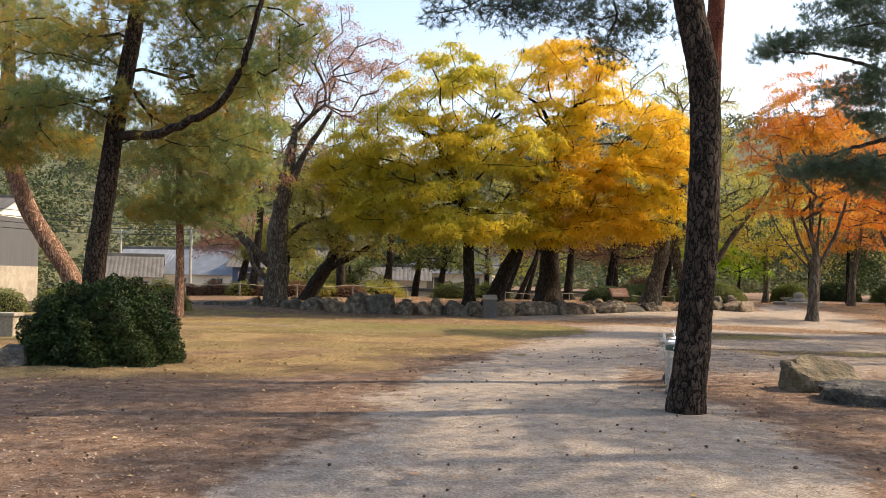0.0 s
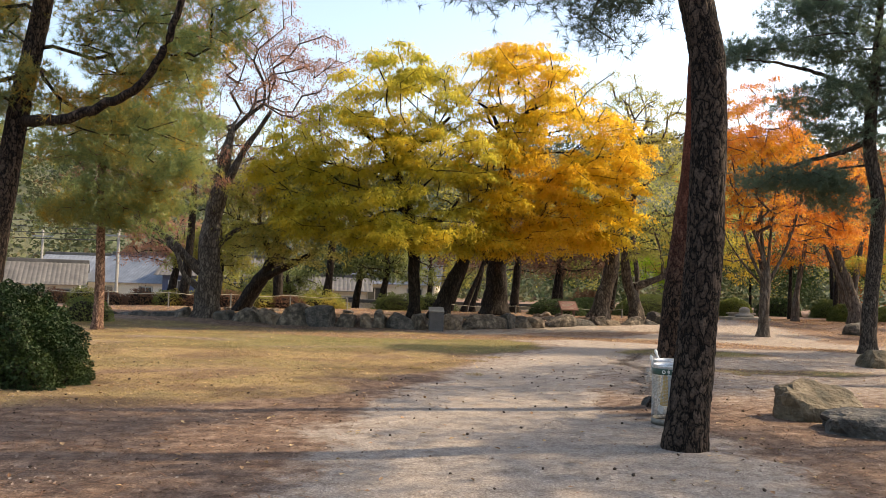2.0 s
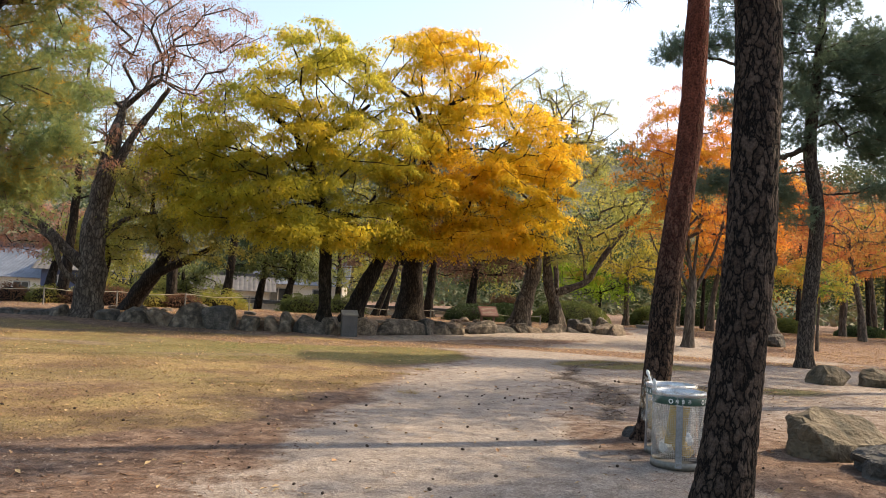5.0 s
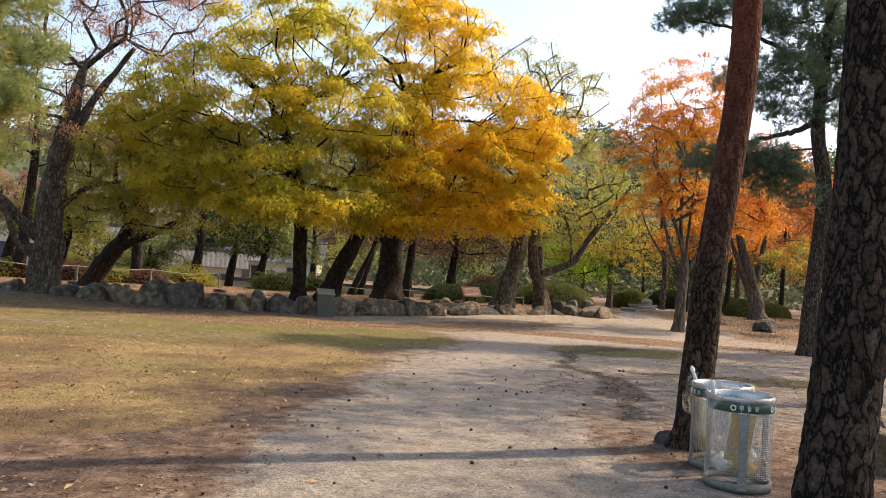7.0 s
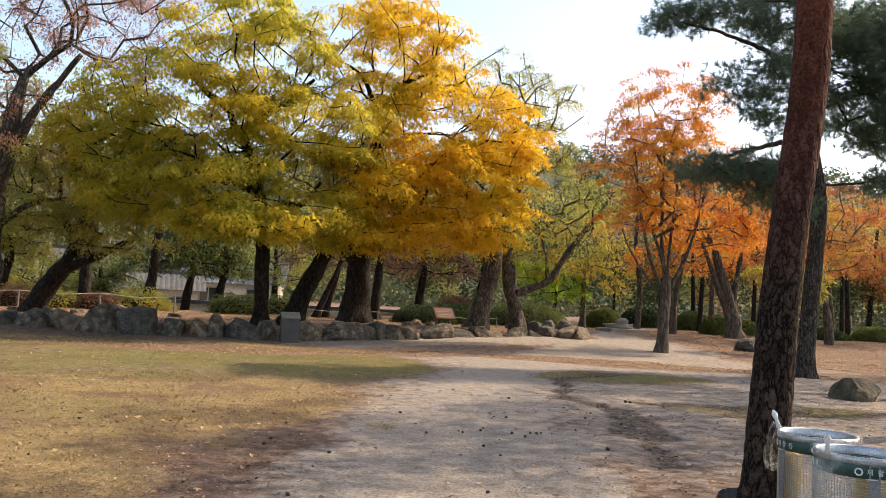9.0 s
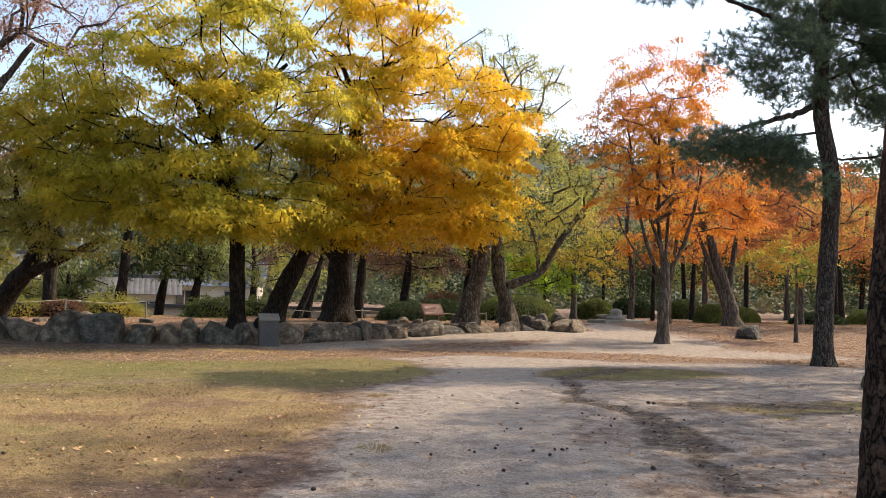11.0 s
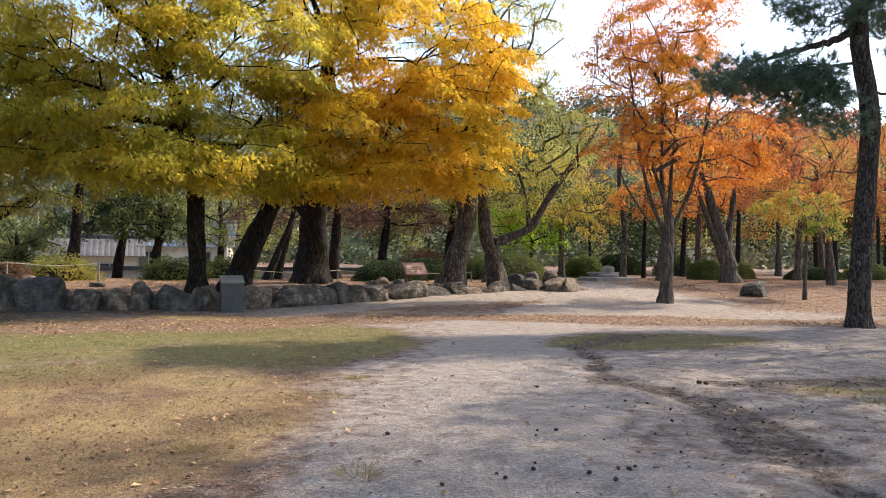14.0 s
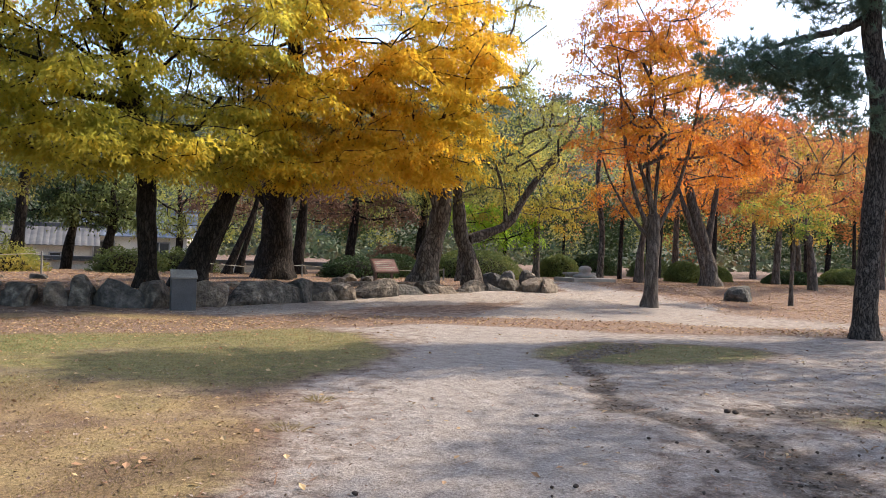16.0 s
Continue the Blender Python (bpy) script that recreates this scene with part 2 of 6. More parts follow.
M_STONE = surface("grey weathered stone", [(0.03, 0.025, 0.02), (0.1, 0.083, 0.066), (0.25, 0.21, 0.165)], 5.0, 0.9, fine=16, bumpy=1.0, dist=0.08, detail=9.0)
M_STONE_TAN = surface("tan weathered stone", [(0.08, 0.06, 0.045), (0.17, 0.13, 0.095), (0.28, 0.225, 0.17)], 5.0, 0.9, fine=16, bumpy=1.0, dist=0.08, detail=9.0)
M_STONE_DARK = surface("dark stone", [(0.03, 0.028, 0.026), (0.07, 0.065, 0.058), (0.15, 0.13, 0.11)], 4.0, 0.85, fine=16, bumpy=1.0, dist=0.08, detail=9.0)
M_STONE_MOSS = surface("mossy stone", [(0.035, 0.03, 0.017), (0.1, 0.076, 0.046), (0.2, 0.16, 0.11)], 3.5, 0.9, fine=18, bumpy=0.9, dist=0.06, detail=9.0)
M_GRANITE = surface("pale granite", [(0.2, 0.175, 0.145), (0.32, 0.285, 0.24)], 3.0, 0.85, fine=60, bumpy=0.3)
M_STEEL = surface("galvanised steel", [(0.42, 0.43, 0.45), (0.6, 0.61, 0.63)], 6.0, 0.38, 0.9, fine=80, bumpy=0.05)
M_STEEL_DULL = surface("dull steel strap", [(0.2, 0.21, 0.23), (0.3, 0.31, 0.33)], 5.0, 0.5, 0.6, fine=60, bumpy=0.05)
M_GREEN_BAND = surface("dark green printed band", [(0.012, 0.05, 0.04), (0.018, 0.07, 0.055)], 8.0, 0.45, fine=60, bumpy=0.02)
M_WHITE = surface("white print", [(0.7, 0.72, 0.72), (0.8, 0.8, 0.8)], 8.0, 0.5, fine=60, bumpy=0.02)
M_CARD = surface("yellow cardboard", [(0.5, 0.34, 0.12), (0.62, 0.44, 0.17)], 6.0, 0.8, fine=60, bumpy=0.1)
M_WOOD_BROWN = surface("weathered brown wood", [(0.1, 0.05, 0.035), (0.17, 0.09, 0.06)], 5.0, 0.7, fine=50, bumpy=0.2, stretch=(1, 1, 6))
M_SIGN_FACE = surface("faded red sign panel", [(0.26, 0.12, 0.1), (0.33, 0.16, 0.14)], 5.0, 0.5, fine=40, bumpy=0.03)
M_GREY_BOX = surface("dark grey painted steel", [(0.05, 0.05, 0.054), (0.075, 0.075, 0.08)], 4.0, 0.5, 0.2, fine=40, bumpy=0.04)
M_GREY_LID = surface("pale grey painted steel", [(0.3, 0.3, 0.31), (0.4, 0.4, 0.4)], 4.0, 0.45, 0.2, fine=40, bumpy=0.04)
M_PLASTER = surface("off-white plaster", [(0.6, 0.56, 0.48), (0.75, 0.71, 0.63)], 0.8, 0.9, fine=20, bumpy=0.1)
M_CLAD = surface("grey ribbed cladding", [(0.06, 0.06, 0.065), (0.085, 0.085, 0.09)], 1.0, 0.6, fine=15, bumpy=0.1, stretch=(6, 6, 0.3))
M_BEIGE = surface("weathered beige render", [(0.22, 0.19, 0.15), (0.34, 0.3, 0.24)], 1.5, 0.9, fine=18, bumpy=0.2)
M_NAVY = surface("navy metal cladding", [(0.035, 0.055, 0.12), (0.05, 0.075, 0.16)], 1.0, 0.5, fine=15, bumpy=0.1, stretch=(8, 8, 0.4))
M_ORANGE_WALL = surface("ochre gable board", [(0.55, 0.33, 0.1), (0.66, 0.42, 0.15)], 2.0, 0.8, fine=20, bumpy=0.1)
M_TILE_BLUE = surface("blue-grey roof tile", [(0.11, 0.13, 0.165), (0.19, 0.215, 0.255)], 1.5, 0.75, fine=14, bumpy=0.2)
M_TILE_GREY = surface("grey clay roof tile", [(0.06, 0.056, 0.052), (0.12, 0.112, 0.105)], 1.5, 0.65, fine=14, bumpy=0.2)
M_GLASS = surface("dark window glass", [(0.03, 0.035, 0.04), (0.05, 0.055, 0.06)], 2.0, 0.12, fine=10, bumpy=0.0)
M_POLE = surface("concrete pole", [(0.16, 0.155, 0.145), (0.23, 0.22, 0.2)], 2.0, 0.85, fine=30, bumpy=0.1)
M_CABLE = surface("black cable", [(0.02, 0.02, 0.02), (0.03, 0.03, 0.03)], 2.0, 0.6, fine=30, bumpy=0.0)
M_ROPE = surface("pale rope", [(0.42, 0.38, 0.3), (0.55, 0.5, 0.4)], 8.0, 0.9, fine=80, bumpy=0.3)
M_CONE = surface("dark pine cone", [(0.03, 0.02, 0.015), (0.075, 0.048, 0.033)], 20.0, 0.9, fine=90, bumpy=0.5)


def film_material():
    """Thin clear plastic: see-through, crumpled, slightly milky."""
    m, nt, bs, co = material("clear plastic film", 0.25)
    n = tex(nt, "ShaderNodeTexNoise", 14.0, 4.0, co.outputs["Object"])
    bs.inputs["Base Color"].default_value = (0.75, 0.74, 0.7, 1)
    bump(nt, bs, n.outputs[0], 0.6, 0.02)
    tp = nt.nodes.new("ShaderNodeBsdfTransparent")
    mx = nt.nodes.new("ShaderNodeMixShader")
    r = ramp(nt, [(0.03, 0.03, 0.03), (0.38, 0.38, 0.38)], [0.42, 0.7])
    nt.links.new(n.outputs[0], r.inputs[0])
    nt.links.new(r.outputs[0], mx.inputs[0])
    nt.links.new(tp.outputs[0], mx.inputs[1])
    nt.links.new(bs.outputs[0], mx.inputs[2])
    nt.links.new(mx.outputs[0], nt.nodes["Material Output"].inputs[0])
    return m


M_FILM = film_material()

# ---- ground ----
WALL = [(-13, 34.6), (-10, 33.6), (-7.5, 33), (-5, 31.8), (-2, 30.8), (1.8, 30.4), (5.3, 32), (8.1, 33.5), (11, 34.6), (13.6, 34.8)]
PATH_MID = [(-6, 1.0, 4.0), (0, 0.8, 3.4), (6, 0.9, 2.4), (10, 1.3, 1.95), (13, 1.65, 1.7), (15, 2.4, 1.5), (17, 2.95, 1.45), (18.5, 3.75, 1.35), (20.6, 4.6, 1.4), (22.3, 5.45, 1.35), (24.2, 6.3, 1.2), (26, 8, 2.5), (29, 11.5, 3.5), (36, 19, 4.5), (48, 24, 4.5), (60, 28, 4)]


def smoothstep(a, b, v):
    s = np.clip((v - a) / (b - a), 0, 1)
    return s * s * (3 - 2 * s)


def wall_y(x):
    return np.interp(x, [p[0] for p in WALL], [p[1] for p in WALL])


def ground_z(x, y):
    """Height of the ground: level lawn, a raised bed behind the stones, a slight rise far off, a lower village."""
    x, y = np.asarray(x, float), np.asarray(y, float)
    rise = 0.42 * smoothstep(28.5, 39, y)
    bed = 0.36 * smoothstep(0.15, 0.75, y - wall_y(x)) * smoothstep(14.2, 13.0, x) * smoothstep(-14, -11, x)
    low = smoothstep(44, 54, y) * smoothstep(9, 1, x)
    low = np.maximum(low, smoothstep(-17, -26, x) * smoothstep(18, 30, y))
    near = 0.012 * np.sin(x * 1.3 + 0.7 * y) + 0.01 * np.sin(0.9 * y - 0.5 * x) + 0.006 * np.sin(3.1 * x + 1.7) * np.sin(2.7 * y)
    return np.maximum(rise, bed) * (1 - low) - 2.2 * low + near * smoothstep(60, 40, y)


def gz(x, y):
    return float(ground_z(x, y))


def axis(parts):
    return np.unique(np.concatenate([np.arange(a, b, s) for a, b, s in parts]).round(4))


def value_noise(x, y, scale, seed=0):
    """Smooth noise on arrays, about -1 to 1."""
    r = np.random.default_rng(seed)
    out = 0
    for k in range(5):
        a, ph = r.uniform(0, 2 * math.pi), r.uniform(0, 6.28)
        f = scale * (1 + 0.45 * k)
        out = out + np.sin(f * (x * math.cos(a) + y * math.sin(a)) + ph + 1.7 * np.sin(0.6 * f * (x * math.sin(a) - y * math.cos(a)) + k)) / (1 + 0.3 * k)
    return out / 2.6


gx = axis([(-420, -60, 30), (-60, -16, 2), (-16, 16, 0.16), (16, 40, 0.5), (40, 60, 2), (60, 421, 30)])
gy = axis([(-120, -20, 20), (-20, -4, 2), (-4, 38, 0.16), (38, 60, 0.7), (60, 100, 5), (100, 501, 40)])
GX, GY = np.meshgrid(gx, gy)
GZ = ground_z(GX, GY)
nx, ny = len(gx), len(gy)
gi = (np.arange(ny - 1)[:, None] * nx + np.arange(nx - 1)[None, :]).ravel()
mid = np.interp(GY, [p[0] for p in PATH_MID], [p[1] for p in PATH_MID])
half = np.interp(GY, [p[0] for p in PATH_MID], [p[2] for p in PATH_MID])
wob = 0.45 * value_noise(GX, GY, 0.9, 3) + 0.25 * value_noise(GX, GY, 2.6, 4)
edge = half - np.abs(GX - mid) + wob
mask_path = smoothstep(-0.6, 0.7, edge)
# trodden sandy earth right of the path and before the stones
bare = smoothstep(0.0, 2.0, GX - mid + 0.5 + wob) * smoothstep(9, 15, GY) * smoothstep(33, 28, GY)
mask_path = np.maximum(mask_path, 0.55 * bare)
front = wall_y(GX) - GY
mask_path = np.maximum(mask_path, 0.75 * smoothstep(2.6, 1.6, front + wob) * smoothstep(-0.5, 0.2, front) * smoothstep(-2, 4, GX))
lawn_edge = np.interp(GY, [-5, 10.5, 11.5, 12.5, 14, 16.6, 18.3, 20, 22, 24.3, 26, 30], [-9, -4.5, -2.6, -1.0, -0.4, 0.9, 1.8, 2.5, 3.6, 4.8, 4.2, 3.0])
mask_lawn = smoothstep(-0.7, 0.8, lawn_edge - GX + 0.9 * wob) * smoothstep(10.0, 12.6, GY + 0.6 * wob - 0.12 * np.minimum(0, GX + 4)) * smoothstep(0.4, 2.2, front + 0.6 * wob)
mask_lawn = mask_lawn * np.clip(0.78 + 0.3 * value_noise(GX, GY, 0.8, 12) + 0.3 * value_noise(0.6 * GX, 1.6 * GY, 1.5, 14), 0.1, 1.0)
green = smoothstep(19.5, 21.5, GY + wob) * smoothstep(27.5, 25.0, GY + wob)
green = np.clip(0.75 * green * smoothstep(-9, -3, GX) + 0.35 * smoothstep(0.2, 0.8, value_noise(GX, GY, 0.5, 21)), 0, 1)
patch = smoothstep(1.35, 0.7, np.hypot((GX - 8.1) / 2.0, (GY - 22.1) / 1.15) + 0.35 * wob)
mask_lawn = np.maximum(mask_lawn, 0.75 * patch)
mask_lawn = np.maximum(mask_lawn, 0.6 * smoothstep(1.4, 0.5, np.hypot((GX - 8.2) / 2.2, (GY - 17.4) / 0.6) + 0.3 * wob))
green = np.maximum(green, 0.8 * smoothstep(4.5, 6, GX))
bed_in = smoothstep(0.2, 1.2, -front) * smoothstep(14.0, 13.0, GX)
mask_litter = np.maximum(smoothstep(15, 19, GX + wob) * smoothstep(23, 26, GY), 0.75 * bed_in)
band = wall_y(np.minimum(GX, 6.0)) - 3.6 - 0.45 * np.maximum(0, GX - 4.0)
mask_litter = np.maximum(mask_litter, 0.85 * smoothstep(1.7, 0.8, np.abs(GY - band) + 0.6 * wob) * smoothstep(-8, -2, GX))
# washed-out line of debris beside the path, and a muddy hollow
debris = 0 * GX
for (ax_, ay_), (bx_, by_), wd_ in (((8.6, 23.2), (6.6, 22.0), 0.25), ((6.6, 22.0), (6.0, 20.6), 0.16), ((6.0, 20.6), (5.1, 18.6), 0.1), ((5.1, 18.6), (5.4, 17.2), 0.25), ((5.4, 17.2), (4.6, 15.2), 0.32), ((6.2, 18.0), (8.5, 17.6), 0.3), ((4.6, 15.2), (3.9, 13.6), 0.2)):
    s_ = np.clip(((GX - ax_) * (bx_ - ax_) + (GY - ay_) * (by_ - ay_)) / ((bx_ - ax_) ** 2 + (by_ - ay_) ** 2), 0, 1)
    far_ = np.hypot(GX - ax_ - s_ * (bx_ - ax_), GY - ay_ - s_ * (by_ - ay_)) + 0.22 * wob + 0.12 * value_noise(GX, GY, 7.0, 31)
    debris = np.maximum(debris, smoothstep(wd_ + 0.2, wd_ - 0.15, far_))
GZ = GZ - 0.03 * debris
mask_path = np.maximum(mask_path, 0.62 * smoothstep(14, 17.5, GY + wob) * smoothstep(32, 28, GY))
mask_path = mask_path * (1 - 0.85 * mask_litter * smoothstep(-1, 1, wob * 2 + 0.6))
mask_path = mask_path * (1 - mask_lawn)


def ground_material():
    m, nt, bs, co = material("park ground", 0.95)
    vec = co.outputs["Object"]

    def att(name):
        n = nt.nodes.new("ShaderNodeAttribute")
        n.attribute_name = name
        return n.outputs["Fac"]

    n1 = tex(nt, "ShaderNodeTexNoise", 0.7, 6.0, vec)
    n2 = tex(nt, "ShaderNodeTexNoise", 5.0, 8.0, vec, Roughness=0.65)
    n3 = tex(nt, "ShaderNodeTexNoise", 38.0, 8.0, vec, Roughness=0.7)
    soil = ramp(nt, [(0.085, 0.052, 0.038), (0.175, 0.116, 0.086), (0.285, 0.204, 0.16)], [0.3, 0.5, 0.68])
    nt.links.new(n2.outputs[0], soil.inputs[0])
    sand = ramp(nt, [(0.21, 0.175, 0.152), (0.315, 0.274, 0.243), (0.385, 0.343, 0.31)], [0.3, 0.5, 0.7])
    nt.links.new(n2.outputs[0], sand.inputs[0])
    grass = ramp(nt, [(0.12, 0.078, 0.048), (0.19, 0.125, 0.068), (0.33, 0.24, 0.115), (0.2, 0.165, 0.07)], [0.3, 0.45, 0.58, 0.72])
    nt.links.new(n1.outputs[0], grass.inputs[0])
    lush = ramp(nt, [(0.09, 0.095, 0.035), (0.15, 0.16, 0.05), (0.24, 0.21, 0.09)], [0.3, 0.5, 0.68])
    nt.links.new(n2.outputs[0], lush.inputs[0])
    turf = mix(nt, att("green"), grass.outputs[0], lush.outputs[0])
    thin = tex(nt, "ShaderNodeTexNoise", 9.0, 8.0, vec, Roughness=0.7)
    tr = ramp(nt, [(0, 0, 0), (1, 1, 1)], [0.46, 0.62])
    nt.links.new(thin.outputs[0], tr.inputs[0])
    turf = mix(nt, mix(nt, 0.4, (0.0, 0.0, 0.0), tr.outputs[0]), turf, soil.outputs[0])
    litter = ramp(nt, [(0.12, 0.075, 0.055), (0.2, 0.13, 0.095), (0.31, 0.22, 0.17)], [0.32, 0.5, 0.66])
    nt.links.new(n3.outputs[0], litter.inputs[0])

    def sharpen(fac, lo, hi):
        a = nt.nodes.new("ShaderNodeMath")
        a.operation = "MULTIPLY_ADD"
        nt.links.new(n2.outputs[0], a.inputs[0])
        a.inputs[1].default_value = 0.9
        s = nt.nodes.new("ShaderNodeMath")
        s.operation = "SUBTRACT"
        nt.links.new(fac, s.inputs[0])
        s.inputs[1].default_value = 0.45
        nt.links.new(s.outputs[0], a.inputs[2])
        mr = nt.nodes.new("ShaderNodeMapRange")
        mr.interpolation_type = "SMOOTHSTEP"
        mr.inputs[1].default_value, mr.inputs[2].default_value = lo, hi
        nt.links.new(a.outputs[0], mr.inputs[0])
        return mr.outputs[0]

    col = mix(nt, sharpen(att("path"), 0.2, 0.75), soil.outputs[0], sand.outputs[0])
    col = mix(nt, sharpen(att("lawn"), 0.2, 0.75), col, turf)
    col = mix(nt, sharpen(att("litter"), 0.25, 0.8), col, litter.outputs[0])
    dark = ramp(nt, [(0.06, 0.045, 0.036), (0.13, 0.105, 0.088), (0.24, 0.21, 0.19)], [0.35, 0.52, 0.66])
    nt.links.new(thin.outputs[0], dark.inputs[0])
    col = mix(nt, sharpen(att("debris"), 0.42, 0.85), col, dark.outputs[0])
    g = ramp(nt, [(0.56, 0.54, 0.52), (1.22, 1.22, 1.22)], [0.36, 0.64])
    nt.links.new(n3.outputs[0], g.inputs[0])
    n4 = tex(nt, "ShaderNodeTexNoise", 110.0, 4.0, vec, Roughness=0.75)
    g4 = ramp(nt, [(0.5, 0.48, 0.46), (1.2, 1.2, 1.2)], [0.34, 0.6])
    nt.links.new(n4.outputs[0], g4.inputs[0])
    col = mix(nt, 1.0, col, g4.outputs[0], "MULTIPLY")
    col = mix(nt, 1.0, col, g.outputs[0], "MULTIPLY")
    peb = tex(nt, "ShaderNodeTexVoronoi", 28.0, vec=vec)
    pr = ramp(nt, [(1, 1, 1), (0, 0, 0)], [0.05, 0.12])
    nt.links.new(peb.outputs["Distance"], pr.inputs[0])
    col = mix(nt, pr.outputs[0], col, mix(nt, 0.6, col, (0.06, 0.045, 0.04)))
    nt.links.new(col, bs.inputs["Base Color"])
    bs.inputs["Specular IOR Level"].default_value = 0.2
    h = nt.nodes.new("ShaderNodeMath")
    h.operation = "MULTIPLY_ADD"
    nt.links.new(n3.outputs[0], h.inputs[0])
    h.inputs[1].default_value = 0.3
    nt.links.new(n2.outputs[0], h.inputs[2])
    bump(nt, bs, h.outputs[0], 0.9, 0.06)
    return m


def make_ground():
    faces = np.stack([gi, gi + 1, gi + nx + 1, gi + nx], -1)
    ob = part_np("ground", np.stack([GX, GY, GZ], -1).reshape(-1, 3), faces, ground_material(), smooth=True)
    for name, values in (("path", mask_path), ("lawn", mask_lawn), ("litter", mask_litter), ("green", green), ("debris", debris)):
        ob.data.attributes.new(name, "FLOAT", "POINT").data.foreach_set("value", values.astype(np.float32).ravel())
    tagged(ob, "sandy park ground with dry lawn and fallen leaves", "ground", kind="structure")


make_ground()

# ---- trees ----


def grow(start, targets, reach=0.22, step=0.55, wig=0.1, seed=1, droop=0.0):
    """A branching skeleton from a stem (points with fixed order) to all targets. Returns places, parents, tips."""
    r = np.random.default_rng(seed)
    pos = [np.array(p, float) for p in start]
    par = [-1] + list(range(len(start) - 1))
    length = [0.0]
    for a, b in zip(pos, pos[1:]):
        length.append(length[-1] + np.linalg.norm(b - a) * 0.3)
    first = max(1, int(len(start) * 0.45))
    ok = [i >= first for i in range(len(start))]
    tips = []
    order = np.argsort(np.linalg.norm(targets - pos[-1], axis=1))
    for t in targets[order]:
        P = np.array(pos)
        d = np.linalg.norm(P - t, axis=1)
        cost = d + reach * np.array(length) + np.where(ok, 0, 1e6) + 0.5 * np.maximum(0, P[:, 2] - t[2])
        i = int(np.argmin(cost))
        n = max(1, int(d[i] / step))
        a, last = pos[i], i
        bend = r.normal(0, wig, 3) * d[i] + np.array([0, 0, 0.1 * d[i] * (1 - droop)])
        for k in range(1, n + 1):
            s = k / n
            p = a + (t - a) * s + bend * math.sin(math.pi * s) + (r.normal(0, 0.05, 3) if k < n else 0)
            pos.append(p)
            par.append(last)
            length.append(length[i] + d[i] * s)
            ok.append(True)
            last = len(pos) - 1
        tips.append(last)
    return np.array(pos), np.array(par), np.array(tips)


def limb_mesh(pos, par, stem_radii, tip_r=0.012, power=2.3, sides=6, skip=0):
    """Tubes along the skeleton, thick as the twigs they carry."""
    n = len(pos)
    m = len(stem_radii)
    acc = np.zeros(n)
    kids = [[] for _ in range(n)]
    for i in range(n - 1, 0, -1):
        if acc[i] == 0:
            acc[i] = tip_r ** power
        acc[par[i]] += acc[i]
        kids[par[i]].append(i)
    rad = np.maximum(acc, tip_r ** power) ** (1 / power)
    rad[m:] = np.minimum(rad[m:], 0.6 * stem_radii[-1])
    for i in range(m, n):
        rad[i] = min(rad[i], rad[par[i]] if par[i] >= m else 0.75 * stem_radii[min(par[i], m - 1)])
    rad[:m] = stem_radii
    V, F, base = [], [], 0
    done = set()
    for i in range(n):
        for k in kids[i]:
            if k < m or k in done:
                continue
            chain = [i, k]
            while True:
                nxt = [c for c in kids[chain[-1]] if c not in done]
                if not nxt:
                    break
                c = max(nxt, key=lambda q: rad[q])
                chain.append(c)
            done.update(chain[1:])
            rr = rad[chain].copy()
            rr[0] = min(rr[0], rr[1] * 1.15)
            v, f = tube(pos[chain], rr, sides if rr[1] > 0.03 else 4, base)
            V.append(v)
            F.append(f)
            base += len(v)
    return np.vstack(V), np.vstack(F)


def blob_points(blobs, n, r, shell=0.35):
    """Points spread through egg-shaped parts of a crown, more of them near its outside."""
    w = np.array([b[3] * b[4] * b[5] for b in blobs], float) ** 0.7
    idx = r.choice(len(blobs), n, p=w / w.sum())
    d = r.normal(size=(n, 3))
    d /= np.linalg.norm(d, axis=1)[:, None]
    rad = r.uniform(shell, 1, n) ** 0.6
    b = np.array(blobs, float)[idx]
    return b[:, :3] + d * rad[:, None] * b[:, 3:6]


def leaf_quads(centres, r, size, flat=0.55, aspect=1.9):
    """One folded leaf blade at each place."""
    n = len(centres)
    nrm = r.normal(size=(n, 3)) * flat + np.array([0, 0, 1.0])
    nrm /= np.linalg.norm(nrm, axis=1)[:, None]
    u = np.cross(nrm, r.normal(size=(n, 3)))
    u /= np.linalg.norm(u, axis=1)[:, None] + 1e-9
    v = np.cross(nrm, u)
    s = (size * r.uniform(0.65, 1.3, n))[:, None]
    a = centres - u * s * 0.5
    b = centres + u * s * 0.5
    c = centres + v * s * 0.5 / aspect * 1.0 + nrm * s * 0.12
    d = centres - v * s * 0.5 / aspect * 1.0 + nrm * s * 0.12
    V = np.stack([a, c, b, d], 1).reshape(-1, 3)
    F = np.arange(n * 4).reshape(n, 4)
    return V, F


def pads(tips, r, count, spread, thick):
    """Places in flat tufts about the twig ends."""
    n = len(tips) * count
    c = np.repeat(tips, count, axis=0)
    ang = r.uniform(0, 2 * math.pi, n)
    rad = np.sqrt(r.uniform(0, 1, n)) * np.repeat(r.uniform(0.6, 1.25, len(tips)), count) * spread
    tilt = np.repeat(r.normal(0, 0.22, (len(tips), 2)), count, axis=0)
    dx, dy = rad * np.cos(ang), rad * np.sin(ang)
    dz = tilt[:, 0] * dx + tilt[:, 1] * dy + r.normal(0, thick, n) - 0.12 * rad ** 2 / spread
    return c + np.stack([dx, dy, dz], -1)


